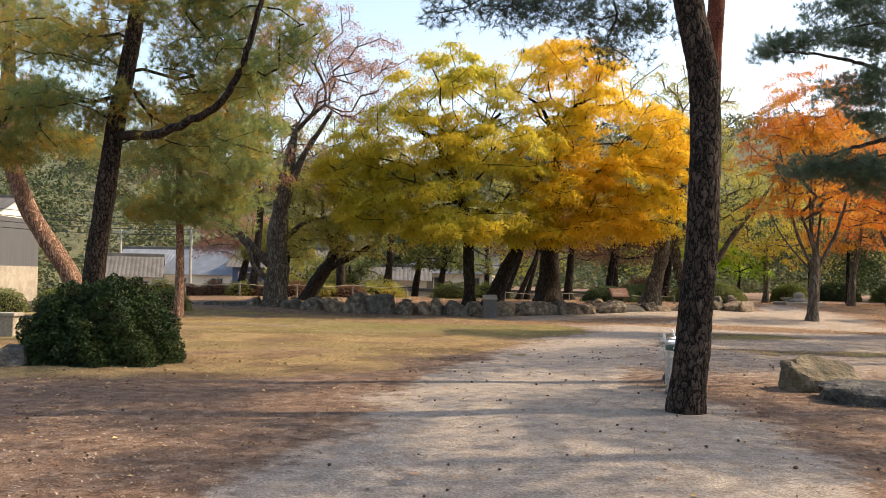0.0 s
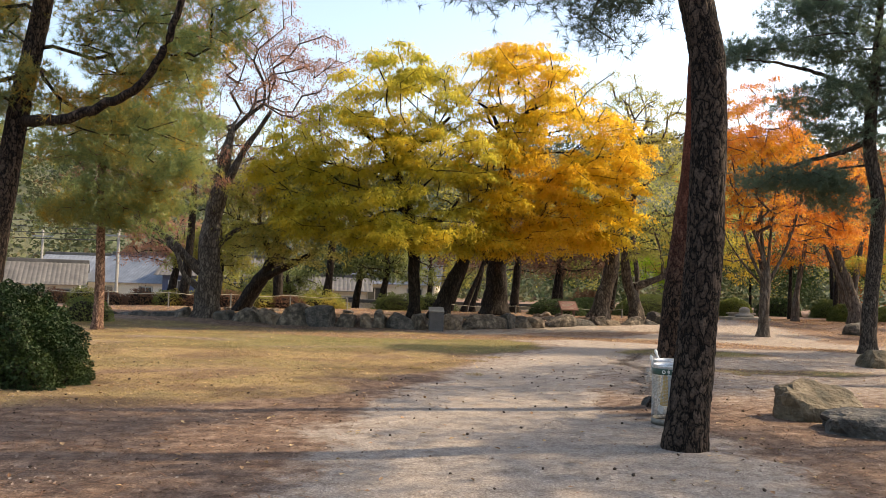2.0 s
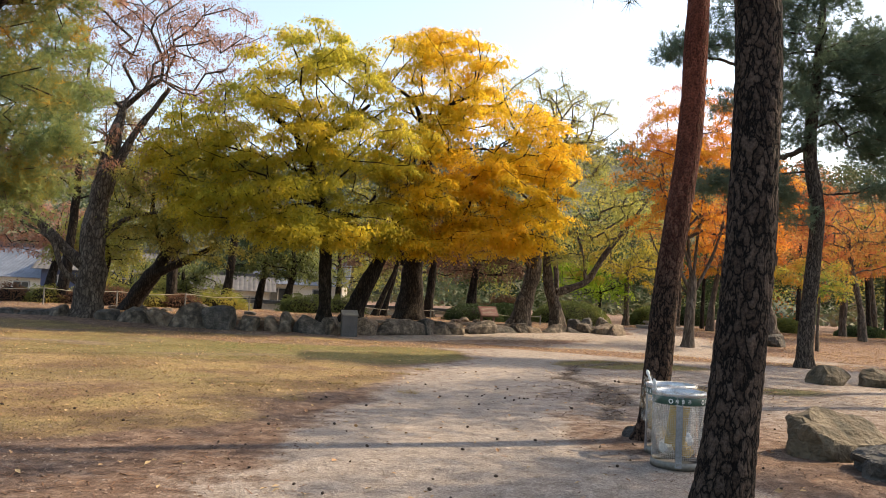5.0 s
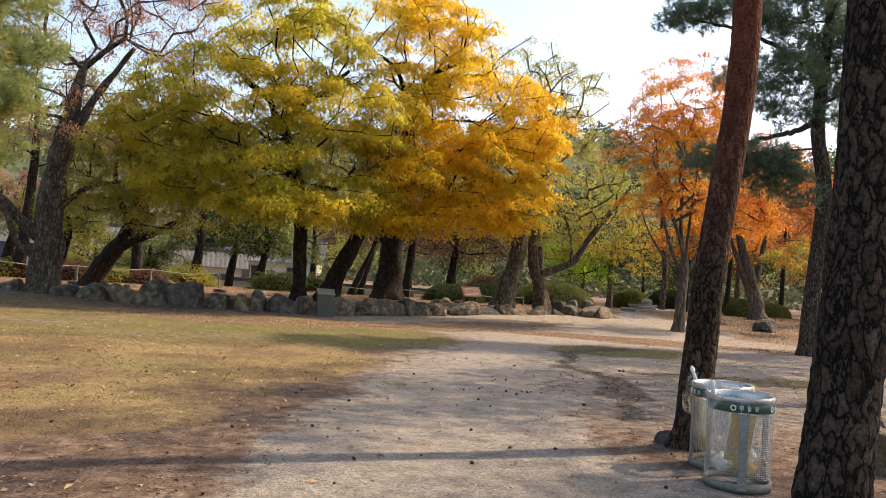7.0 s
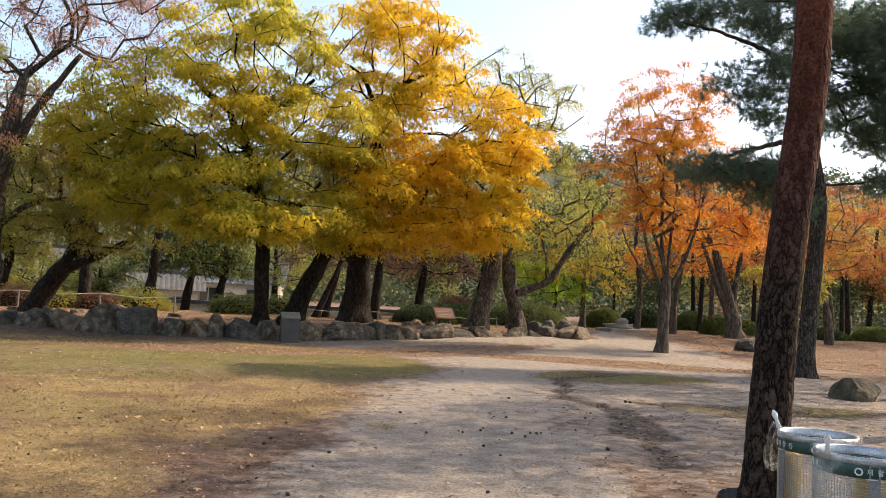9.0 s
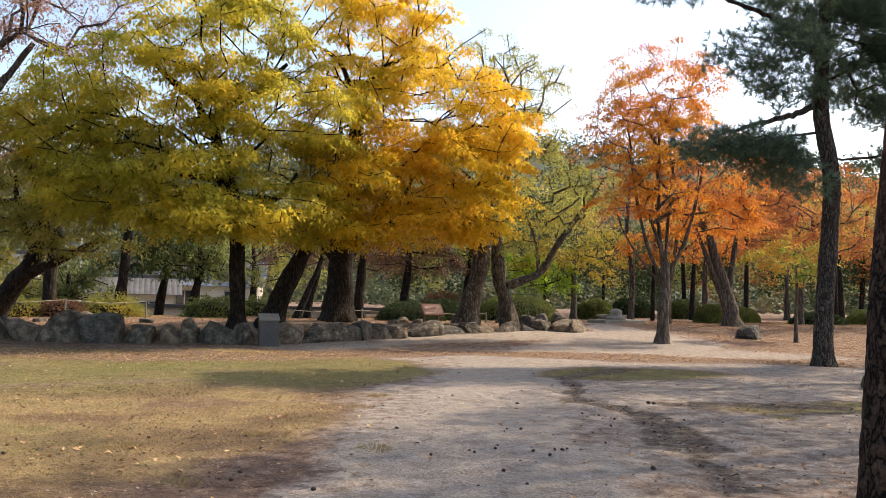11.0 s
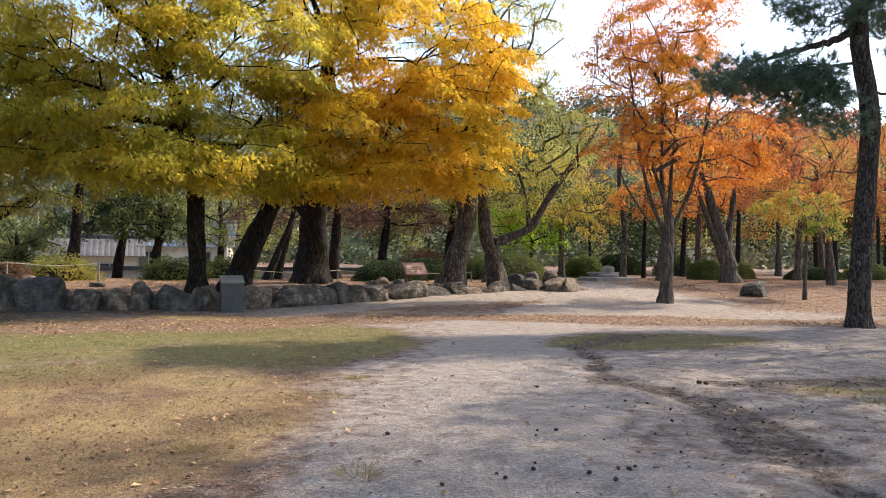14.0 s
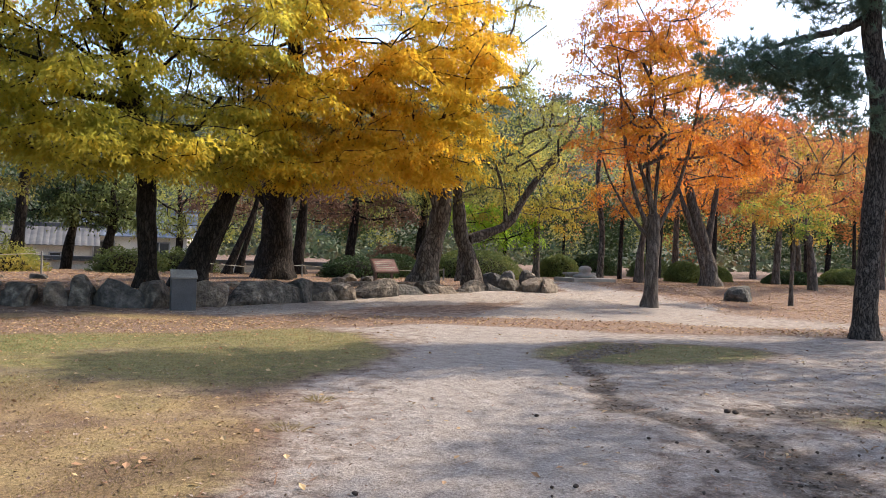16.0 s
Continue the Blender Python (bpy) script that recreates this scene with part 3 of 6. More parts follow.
def sprays(tips, middle, r, count, spread, thick, size, aspect=2.3):
    """Domed sprays of drooping leaves about the twig ends, lobed in outline and tipped away from the stem."""
    m = len(tips)
    n = m * count
    away = tips[:, :2] - middle[:2]
    away = away / (np.linalg.norm(away, axis=1)[:, None] + 0.3)
    slope = -0.3 * away + r.normal(0, 0.16, (m, 2))
    big, lobe, turn = r.uniform(0.55, 1.3, m), r.integers(3, 6, m), r.uniform(0, 6.28, m)
    k = np.repeat(np.arange(m), count)
    ang = r.uniform(0, 2 * math.pi, n)
    edge_r = 0.72 + 0.28 * np.cos(lobe[k] * ang + turn[k])
    q = np.sqrt(r.uniform(0, 1, n))
    rad = q * edge_r * big[k] * spread
    ca, sa = np.cos(ang), np.sin(ang)
    dx, dy = rad * ca, rad * sa
    dz = slope[k, 0] * dx + slope[k, 1] * dy + r.normal(0, thick, n) - 0.3 * q * q * spread * big[k]
    c = tips[k] + np.stack([dx, dy, dz], -1)
    lng = np.stack([ca * 0.7, sa * 0.7, -0.45 - 0.35 * q], -1) + r.normal(0, 0.4, (n, 3))
    lng /= np.linalg.norm(lng, axis=1)[:, None]
    nrm = np.stack([0.4 * q * ca, 0.4 * q * sa, np.ones(n)], -1) + r.normal(0, 0.38, (n, 3))
    wid = np.cross(nrm, lng)
    wid /= np.linalg.norm(wid, axis=1)[:, None] + 1e-9
    s = (size * r.uniform(0.65, 1.35, n))[:, None]
    mid_ = c + lng * s * 0.42
    V = np.stack([c, mid_ + wid * s * 0.5 / aspect, c + lng * s, mid_ - wid * s * 0.5 / aspect], 1).reshape(-1, 3)
    return V, np.arange(n * 4).reshape(n, 4)


def trunk_mesh(path, radii, sides, step, flare=0.5, rough=0.06, plates=0.0, seed=0, scale=5.0):
    """A trunk with a flared foot and an uneven or plated surface."""
    p = smooth_path(path, step)
    s = np.linspace(0, 1, len(p))
    ctrl = np.linspace(0, 1, len(radii))
    rr = np.interp(s, ctrl, radii)
    h = np.linalg.norm(p - p[0], axis=1)
    rr = rr * (1 + flare * np.exp(-h / (1.1 * radii[0])))
    v, f = tube(p, rr, sides)
    v = v.reshape(len(p), sides, 3)
    out = np.empty_like(v)
    for i in range(len(p)):
        foot = math.exp(-h[i] / (1.2 * radii[0]))
        for j in range(sides):
            d = v[i, j] - p[i]
            q = Vector((v[i, j][0] * scale + seed * 7.1, v[i, j][1] * scale, v[i, j][2] * scale * 0.4))
            k = rough * noise.noise(q * 0.6) * 1.5
            if not plates:
                k += rough * (0.7 * noise.noise(q * 1.6) + 0.45 * abs(noise.noise(q * 3.4)))
            k += 0.35 * foot * flare * math.sin(5 * 2 * math.pi * j / sides + seed)
            if plates:
                w = Vector((noise.noise(q * 1.7), noise.noise(q * 1.7 + Vector((5, 2, 8))), 0.0)) * 0.35
                dist = noise.voronoi(q * 1.9 + w)[0]
                k += plates * 0.5 * (min(1.0, (dist[1] - dist[0]) * 3.8) - 0.6) + plates * 0.35 * noise.noise(q * 6)
            out[i, j] = p[i] + d * (1 + k)
    return out.reshape(-1, 3), f


def broad_tree(name, label, stem, radii, blobs, tips_n, leaf, bark, size=0.13, per=60, spread=0.7, thick=0.1, seed=1, sides=20, shell=0.35, flare=0.45, rough=0.12, limb_tip=0.014, group="", reach=0.22, wig=0.1, category="tree", arms=()):
    x, y, z = stem[0]
    r = np.random.default_rng(seed)
    top = holder(name, x, y, z, label, category, group)
    loc = np.array([x, y, z])
    v, f = trunk_mesh(np.array(stem) - loc, radii, sides, 0.12 if sides >= 20 else 0.3, flare, rough * 1.8, seed=seed, scale=3.6)
    v[:sides, 2] -= 0.12
    line = smooth_path(np.array(stem) - loc, 0.5)
    srad = np.interp(np.linspace(0, 1, len(line)), np.linspace(0, 1, len(radii)), radii)
    for arm, r0, r1 in arms:
        ap = smooth_path(np.array(arm) - loc, 0.2)
        av, af = tube(ap + np.cumsum(r.normal(0, 0.012, ap.shape), axis=0) * np.linspace(0, 1, len(ap))[:, None], np.linspace(r0, r1, len(ap)) * (1 + 0.1 * np.sin(np.arange(len(ap)) * 1.1)), 10)
        f = np.vstack([f, af + len(v)])
        v = np.vstack([v, av])
    tg = blob_points(blobs, tips_n, r, shell) - loc
    pos, par, tips = grow(line, tg, reach=reach, seed=seed, wig=wig)
    lv, lf = limb_mesh(pos, par, srad, limb_tip)
    part_np("trunk", np.vstack([v, lv]), np.vstack([f, lf + len(v)]), bark, top, smooth=True)
    ends = pos[tips]
    fv, ff = sprays(ends, line.mean(axis=0), r, per, spread, thick, size)
    part_np("crown", fv, ff, leaf, top)
    return top


def needles(tufts, dirs, r, length=0.14, width=0.008, count=12):
    n = len(tufts) * count
    c = np.repeat(tufts, count, axis=0)
    d = np.repeat(dirs, count, axis=0) * 0.7 + r.normal(0, 0.55, (n, 3))
    d /= np.linalg.norm(d, axis=1)[:, None]
    s = np.cross(d, r.normal(size=(n, 3)))
    s /= np.linalg.norm(s, axis=1)[:, None] + 1e-9
    ln = (length * r.uniform(0.7, 1.2, n))[:, None]
    V = np.stack([c - s * width / 2, c + s * width / 2, c + d * ln], 1).reshape(-1, 3)
    return V, np.arange(n * 3).reshape(n, 3)


def pine_tree(name, label, stem, radii, blobs, tips_n, needle, bark, seed=1, sides=28, step=0.1, plates=0.0, per=26, spread=0.5, length=0.15, width=0.012, count=10, flare=0.35, limb_tip=0.01, arms=(), category="pine tree", group=""):
    x, y, z = stem[0]
    loc = np.array([x, y, z])
    r = np.random.default_rng(seed)
    top = holder(name, x, y, z, label, category, group)
    v, f = trunk_mesh(np.array(stem) - loc, radii, sides, step, flare, 0.05, plates, seed, 7.8)
    v[:sides, 2] -= 0.1
    line = smooth_path(np.array(stem) - loc, 0.5)
    srad = np.interp(np.linspace(0, 1, len(line)), np.linspace(0, 1, len(radii)), radii)
    for arm, r0, r1 in arms:
        ap = smooth_path(np.array(arm) - loc, 0.12)
        av, af = tube(ap + r.normal(0, 0.012, ap.shape), np.linspace(r0, r1, len(ap)), 10)
        part_np("branch", av, af, bark, top, smooth=True)
    tg = blob_points(blobs, tips_n, r, 0.2) - loc
    base = line
    pos, par, tips = grow(base, tg, reach=0.1, step=0.35, wig=0.08, seed=seed, droop=0.6)
    lv, lf = limb_mesh(pos, par, srad, limb_tip)
    part_np("trunk", np.vstack([v, lv]), np.vstack([f, lf + len(v)]), bark, top, smooth=True)
    tufts = pads(pos[tips], r, per, spread, 0.11)
    d = tufts - np.repeat(pos[tips], per, axis=0)
    d = d / (np.linalg.norm(d, axis=1)[:, None] + 1e-6) * 0.6 + np.array([0, 0, 0.45])
    nv, nf = needles(tufts, d, r, length, width, count)
    part_np("crown", nv, nf, needle, top)
    return top


def make_trees():
    broad_tree("zelkova_tree", "old grey zelkova with sparse purple-brown leaves behind low stones", [(-7.1, 33.4, 0.05), (-7.0, 33.4, 1.4), (-7.05, 33.5, 3.0), (-6.8, 33.5, 5.4), (-6.4, 33.4, 7.6)], [0.46, 0.42, 0.4, 0.26, 0.15],
               [(-4.2, 33, 10.0, 3.0, 2.6, 1.8), (-7.8, 33.5, 9.8, 3.2, 3, 2.4), (-11, 34, 7.2, 2.6, 3, 2), (-6.5, 34, 6.2, 2.6, 2, 1.2), (-3.4, 33, 8.0, 2.0, 1.6, 0.9), (-6.4, 33, 12.2, 3.2, 2.4, 1.2), (-3.0, 33, 10.9, 1.6, 1.6, 0.9), (-9.6, 33.4, 12.0, 2.4, 2.2, 1.2)], 420, L_PURPLE, M_BARK_GREY, 0.085, 110, 0.55, 0.1, 11, limb_tip=0.016,
               arms=[([(-7.2, 33.4, 1.9), (-7.9, 33.3, 2.5), (-8.9, 33.2, 3.5), (-9.6, 33.2, 3.9), (-10.8, 33.3, 4.8)], 0.22, 0.06), ([(-7.3, 33.2, 1.3), (-7.9, 33.0, 1.8), (-8.3, 33.0, 2.7), (-9.3, 33.0, 3.3)], 0.13, 0.04), ([(-6.9, 33.5, 2.9), (-6.0, 33.4, 3.7), (-5.0, 33.3, 4.0)], 0.13, 0.05), ([(-6.8, 33.5, 4.6), (-6.0, 33.4, 6.6), (-4.8, 33.2, 8.4)], 0.2, 0.07)])
    broad_tree("leaning_dark_tree", "dark leaning tree with dull green leaves", [(-6.3, 36.6, 0.34), (-5.9, 36.4, 1.1), (-5.1, 36, 2.2), (-4.7, 35.4, 3.2), (-4.6, 34.8, 4.4)], [0.34, 0.3, 0.27, 0.2, 0.12],
               [(-3.2, 33.6, 3.5, 2.4, 2.0, 1.2), (-4.6, 34, 5.2, 2.6, 2.0, 1.5), (-2.6, 33, 5.6, 2.2, 2, 1.3), (-6.2, 34.4, 3.6, 1.4, 1.5, 0.9)], 260, L_OLIVE, M_BARK_DARK, 0.1, 150, 0.62, 0.08, 13, limb_tip=0.014,
               arms=[([(-5.4, 36.1, 1.8), (-4.3, 35.4, 2.3), (-3.0, 34.7, 3.0)], 0.2, 0.08), ([(-4.8, 34.9, 2.6), (-5.3, 34.7, 3.8), (-5.4, 34.6, 4.8)], 0.14, 0.06)])
    broad_tree("zelkova_tree", "dark-trunked zelkova with yellow-green autumn leaves", [(1.13, 32.8, 0.36), (1.1, 32.8, 1.3), (1.02, 32.7, 2.8), (0.8, 32.4, 4.4), (0.17, 32.3, 6.3)], [0.25, 0.22, 0.21, 0.19, 0.14],
               [(0.4, 31.2, 8.7, 3.0, 2.8, 1.6), (-1.4, 31, 6.8, 3.2, 3.0, 1.5), (2.0, 30.8, 6.6, 2.7, 2.8, 1.4), (-0.7, 30.2, 4.6, 2.5, 2.4, 0.9), (2.6, 31.4, 4.0, 2.4, 2.2, 0.8), (-2.4, 31, 4.0, 2.0, 2, 0.8), (0.2, 30, 3.5, 2.3, 2.0, 0.55), (3.4, 31.6, 3.5, 2.0, 1.8, 0.55), (0.3, 31.4, 10.0, 1.8, 1.6, 0.9), (-3.6, 31.8, 5.6, 1.8, 2.0, 1.4), (0.4, 29.9, 3.5, 0.9, 0.8, 0.35), (2.9, 29.9, 4.0, 0.8, 0.8, 0.35), (-1.8, 29.9, 4.6, 1.0, 0.8, 0.4), (1.8, 30.2, 3.0, 0.7, 0.7, 0.25)], 600, L_GOLD, M_BARK_DARK, 0.11, 200, 0.7, 0.06, 14, limb_tip=0.012,
               arms=[([(0.9, 32.5, 4.2), (0.4, 32.2, 4.7), (-0.7, 31.8, 4.8), (-1.8, 31.4, 5.4)], 0.13, 0.05), ([(0.95, 32.6, 3.6), (1.6, 32.2, 4.2), (2.1, 31.8, 4.2), (2.6, 31.4, 4.9)], 0.13, 0.05), ([(0.17, 32.3, 6.1), (0.45, 32.3, 6.5), (0.75, 32.3, 7.1), (1.5, 32.0, 7.5), (2.2, 31.6, 8.2)], 0.15, 0.05), ([(0.17, 32.3, 6.1), (-0.1, 32.3, 6.5), (-0.28, 32.3, 7.0), (-0.9, 32.0, 7.4), (-1.6, 31.6, 8.0)], 0.14, 0.05)])
    broad_tree("leaning_tree", "grey-brown leaning trunk with amber leaves", [(2.12, 33.3, 0.36), (2.3, 33.3, 1.0), (2.62, 33.3, 1.8), (3.0, 33.3, 2.6), (3.3, 33.3, 3.2), (3.7, 33.3, 4.2)], [0.33, 0.3, 0.27, 0.25, 0.25, 0.15],
               [(4.4, 33.4, 5.2, 2.0, 2.0, 1.0), (3.0, 34, 5.6, 2.0, 1.8, 1.0)], 90, L_AMBER, M_BARK_DARK, 0.1, 120, 0.65, 0.07, 15,
               arms=[([(3.1, 33.3, 2.8), (2.7, 33.2, 3.4), (2.0, 33.1, 4.0)], 0.13, 0.05)])
    broad_tree("zelkova_tree", "thick old zelkova with bright yellow autumn crown", [(5.15, 38.5, 0.4), (5.15, 38.5, 1.6), (5.15, 38.2, 3.2), (5.2, 36.8, 5.2), (4.9, 34.6, 6.8), (4.5, 33.0, 7.8)], [0.5, 0.44, 0.42, 0.3, 0.22, 0.15],
               [(5.0, 33, 9.9, 2.7, 2.8, 1.8), (6.9, 32.6, 7.9, 3.0, 3.0, 1.6), (4.2, 32.4, 6.9, 2.4, 2.6, 1.3), (7.6, 32.0, 5.7, 2.5, 2.6, 1.1), (5.4, 31.8, 4.9, 2.6, 2.4, 1.0), (8.9, 33, 7.2, 1.7, 2.0, 1.3), (5.6, 33, 10.8, 1.8, 1.6, 1.0), (6.6, 32, 3.8, 2.4, 2.0, 0.6), (9.0, 32.6, 4.7, 1.6, 1.8, 0.8), (6.2, 30.4, 3.7, 0.9, 0.8, 0.35), (7.4, 30.6, 4.3, 1.1, 0.9, 0.4), (8.6, 31, 6.4, 1.4, 1.2, 0.6), (4.6, 31.4, 3.3, 2.0, 1.6, 0.4), (8.2, 31.6, 3.7, 1.4, 1.2, 0.4)], 640, L_YELLOW, M_BARK_DARK, 0.11, 200, 0.7, 0.06, 16, limb_tip=0.013,
               arms=[([(5.2, 38.7, 2.8), (5.9, 38.4, 3.6), (6.5, 37.6, 4.8), (6.8, 36, 6.0)], 0.3, 0.12), ([(5.2, 38.8, 2.7), (4.5, 38.6, 3.5), (4.1, 38.0, 4.8)], 0.26, 0.1), ([(4.5, 33.0, 7.6), (5.2, 32.6, 8.6), (6.2, 32.4, 9.2)], 0.12, 0.04), ([(4.5, 33.0, 7.6), (4.0, 32.6, 8.6), (3.4, 32.4, 9.0)], 0.12, 0.04)])
    broad_tree("slender_tree", "slender dark tree among the old trunks", [(6.9, 43.2, 0.42), (6.9, 43.2, 1.6), (7.0, 43.1, 3.4)], [0.24, 0.21, 0.16],
               [(7.0, 42.5, 4.6, 2.4, 2, 1.2)], 60, L_BROWN, M_BARK_DARK, 0.1, 90, 0.7, 0.12, 17, sides=12)
    for k, (x, y, dx) in enumerate(((4.05, 42.6, 0.9), (4.6, 43.4, 0.5), (3.4, 43.2, 0.8))):
        broad_tree("slender_tree", "thin leaning dark stem among the old trunks", [(x, y, 0.42), (x + dx * 0.4, y, 1.3), (x + dx, y, 2.6), (x + dx * 1.3, y, 3.6)], [0.15, 0.12, 0.1, 0.07],
                   [(x + dx, y, 4.4, 1.6, 1.6, 1.0)], 30, L_BROWN, M_BARK_DARK, 0.12, 40, 0.6, 0.12, 30 + k, sides=10)
    broad_tree("zelkova_tree", "stout grey trunk leaning, thin olive-yellow crown", [(9.2, 35.6, 0.4), (9.5, 35.6, 1.4), (9.9, 35.7, 2.8), (10.2, 35.9, 4.6), (10.3, 36, 6.8)], [0.37, 0.31, 0.25, 0.19, 0.13],
               [(10.2, 36.2, 9.6, 2.8, 2.4, 2.0), (12.0, 36.5, 9.6, 1.8, 1.8, 1.5), (9.0, 35.4, 4.8, 2.2, 1.8, 1.0), (11.6, 36.4, 7.4, 2.2, 2.0, 1.4), (9.4, 36, 7, 2.2, 1.8, 1.4)], 260, L_OLIVE, M_BARK_GREY, 0.09, 110, 0.52, 0.08, 18, limb_tip=0.02,
               arms=[([(9.9, 35.7, 2.6), (9.4, 35.6, 3.6), (9.1, 35.5, 4.8)], 0.14, 0.06), ([(10.2, 35.9, 4.6), (11.0, 36.0, 6.2), (11.2, 36.2, 8.2), (11.8, 36.3, 9.8)], 0.15, 0.05)])
    broad_tree("forked_tree", "bent grey trunk with one long rising branch", [(11.1, 35.9, 0.4), (10.98, 35.9, 1.3), (10.65, 35.9, 2.3), (10.5, 35.9, 3.8)], [0.27, 0.24, 0.21, 0.14],
               [(14.2, 36, 6.0, 1.8, 1.6, 0.9), (10.6, 35.6, 5.0, 1.6, 1.5, 0.9), (12.8, 36, 4.6, 1.6, 1.3, 0.6), (11.6, 35.8, 3.4, 1.0, 1.0, 0.5)], 110, L_OLIVE, M_BARK_GREY, 0.09, 90, 0.5, 0.08, 19, limb_tip=0.02, reach=0.05,
               arms=[([(11.0, 35.9, 1.9), (11.7, 35.9, 2.15), (12.4, 35.9, 2.5), (13.1, 35.9, 3.6), (14.3, 35.9, 5.1), (15.2, 36.0, 6.3)], 0.17, 0.05), ([(12.3, 35.9, 2.5), (12.2, 35.9, 3.4), (11.8, 35.9, 4.6)], 0.08, 0.03)])
    broad_tree("maple_tree", "pale-trunked maple with orange and red leaves", [(14.42, 30.85, 0.05), (14.45, 30.85, 1.2), (14.55, 30.9, 2.1), (14.6, 30.95, 2.7)], [0.2, 0.18, 0.18, 0.12],
               [(14.4, 31, 8.6, 2.2, 2.2, 1.7), (13.4, 30.8, 6.8, 2.2, 2.2, 1.4), (16.6, 31, 6.0, 2.4, 2.2, 1.4), (15.4, 31.6, 7.4, 2.0, 2, 1.2), (13.6, 31, 4.9, 1.8, 1.8, 0.8), (17.2, 31.6, 4.5, 1.9, 1.8, 0.8)], 420, L_ORANGE, M_BARK_PALE, 0.085, 130, 0.52, 0.045, 20, limb_tip=0.011, reach=0.04, wig=0.05,
               arms=[([(14.72, 31.2, 2.0), (14.0, 31.1, 3.3), (13.5, 31.0, 5.0), (13.1, 30.9, 7.0)], 0.075, 0.022), ([(14.75, 31.2, 2.2), (14.55, 31.3, 4.2), (14.5, 31.3, 7.6)], 0.085, 0.022), ([(14.78, 31.2, 2.1), (15.5, 31.1, 3.6), (16.1, 31.1, 5.6), (16.3, 31.0, 7.0)], 0.075, 0.022), ([(14.75, 31.2, 2.3), (15.0, 31.4, 4.2), (15.4, 31.5, 7.0)], 0.065, 0.02), ([(14.7, 31.2, 1.9), (13.7, 31.3, 3.0), (12.9, 31.2, 4.2)], 0.05, 0.02)])
    broad_tree("maple_tree", "young maple with orange and green leaves", [(20.4, 31.6, 0.16), (20.4, 31.6, 1.0), (20.45, 31.6, 1.9), (20.4, 31.6, 2.8)], [0.07, 0.055, 0.045, 0.03],
               [(19.6, 31.5, 3.1, 1.2, 1.1, 0.45), (21.0, 31.6, 3.0, 1.2, 1.1, 0.5), (20.4, 31.6, 3.6, 1.1, 1, 0.4), (20.9, 31.4, 2.4, 0.8, 0.8, 0.35)], 60, L_YOUNG, M_BARK_PALE, 0.08, 120, 0.4, 0.06, 21, sides=10)
    broad_tree("maple_tree", "grey V-shaped maple trunk with orange-red leaves", [(22.9, 38.4, 0.4), (22.7, 38.4, 1.6), (22.2, 38.4, 3.0), (21.7, 38.4, 4.4)], [0.36, 0.26, 0.2, 0.14],
               [(21, 38.4, 6.2, 2.4, 2, 1.3), (24, 38.2, 6.6, 2.6, 2, 1.5), (23, 38, 8.4, 2.4, 2, 1.2)], 150, L_RED, M_BARK_PALE, 0.1, 90, 0.6, 0.07, 22, limb_tip=0.02,
               arms=[([(22.7, 38.4, 1.0), (22.0, 38.4, 2.6), (21.0, 38.4, 4.6)], 0.17, 0.07), ([(22.75, 38.4, 1.4), (22.9, 38.4, 3.0), (23.4, 38.4, 5.4)], 0.17, 0.07)])
    for k, (x, y, lean, h, leaf, lab) in enumerate(((26.5, 36.5, -0.7, 7.5, L_RED, "far maple with red leaves and bent trunk"), (29, 41, 0.2, 7.5, L_RED, "far maple with red leaves"), (25.5, 44, 0.1, 7.5, L_RED, "far maple with dull red leaves"), (33.5, 44, -0.4, 8, L_AMBER, "far maple with amber leaves"), (31.5, 37.5, 0.4, 7.5, L_RED, "far maple with red leaves"), (37, 41, 0.3, 8, L_AMBER, "far tree with amber leaves"), (18.4, 45, 0.0, 5.6, L_AMBER, "far tree with amber leaves"), (36, 50, 0.0, 9, L_RED, "far maple with red leaves"), (20.9, 40.5, 0.5, 7, L_ORANGE, "slim maple with orange leaves"))):
        broad_tree("maple_tree", lab, [(x, y, gz(x, y) - 0.02), (x + lean * 0.2, y, 1.8), (x + lean, y, 4.0), (x + 1.2 * lean, y, h * 0.7)], [0.18, 0.14, 0.11, 0.06],
                   [(x + lean, y, h * 0.85, 2.8, 2.4, 1.6), (x - 1.6 + lean, y - 0.4, h * 0.6, 1.8, 1.8, 1.0), (x + 1.6 + lean, y, h * 0.62, 1.8, 1.8, 1.0)], 120, leaf, M_BARK_PALE, 0.12, 80, 0.65, 0.08, 40 + k, sides=12, flare=0.3, limb_tip=0.02)
    broad_tree("small_tree", "small tree with fresh lime-green leaves", [(17.2, 46, 0.42), (17.2, 46, 1.2), (17.3, 46, 2.2)], [0.1, 0.08, 0.06],
               [(17.0, 45.4, 2.6, 1.8, 1.5, 0.9), (15.4, 45.6, 3.2, 1.7, 1.4, 0.9)], 95, L_LIME, M_BARK_DARK, 0.1, 100, 0.5, 0.1, 60, sides=10)
    for k, (x, y, h, w) in enumerate(((12.2, 39.5, 10.8, 1.6), (19.6, 41.5, 11.0, 2.0))):
        broad_tree("bare_tree", "slender tree with bare grey twigs against the sky", [(x, y, gz(x, y) - 0.03), (x + 0.1, y, 2.5), (x - 0.2, y, 5.0), (x, y, 7.4)], [0.15, 0.12, 0.1, 0.06],
                   [(x, y, h - 1.6, w, w * 0.8, 1.5), (x + 0.4, y, h - 3.4, w, w * 0.8, 0.8)], 46, L_OLIVE, M_BARK_GREY, 0.13, 5, 0.4, 0.1, 64 + k, sides=10, limb_tip=0.016, reach=0.08)
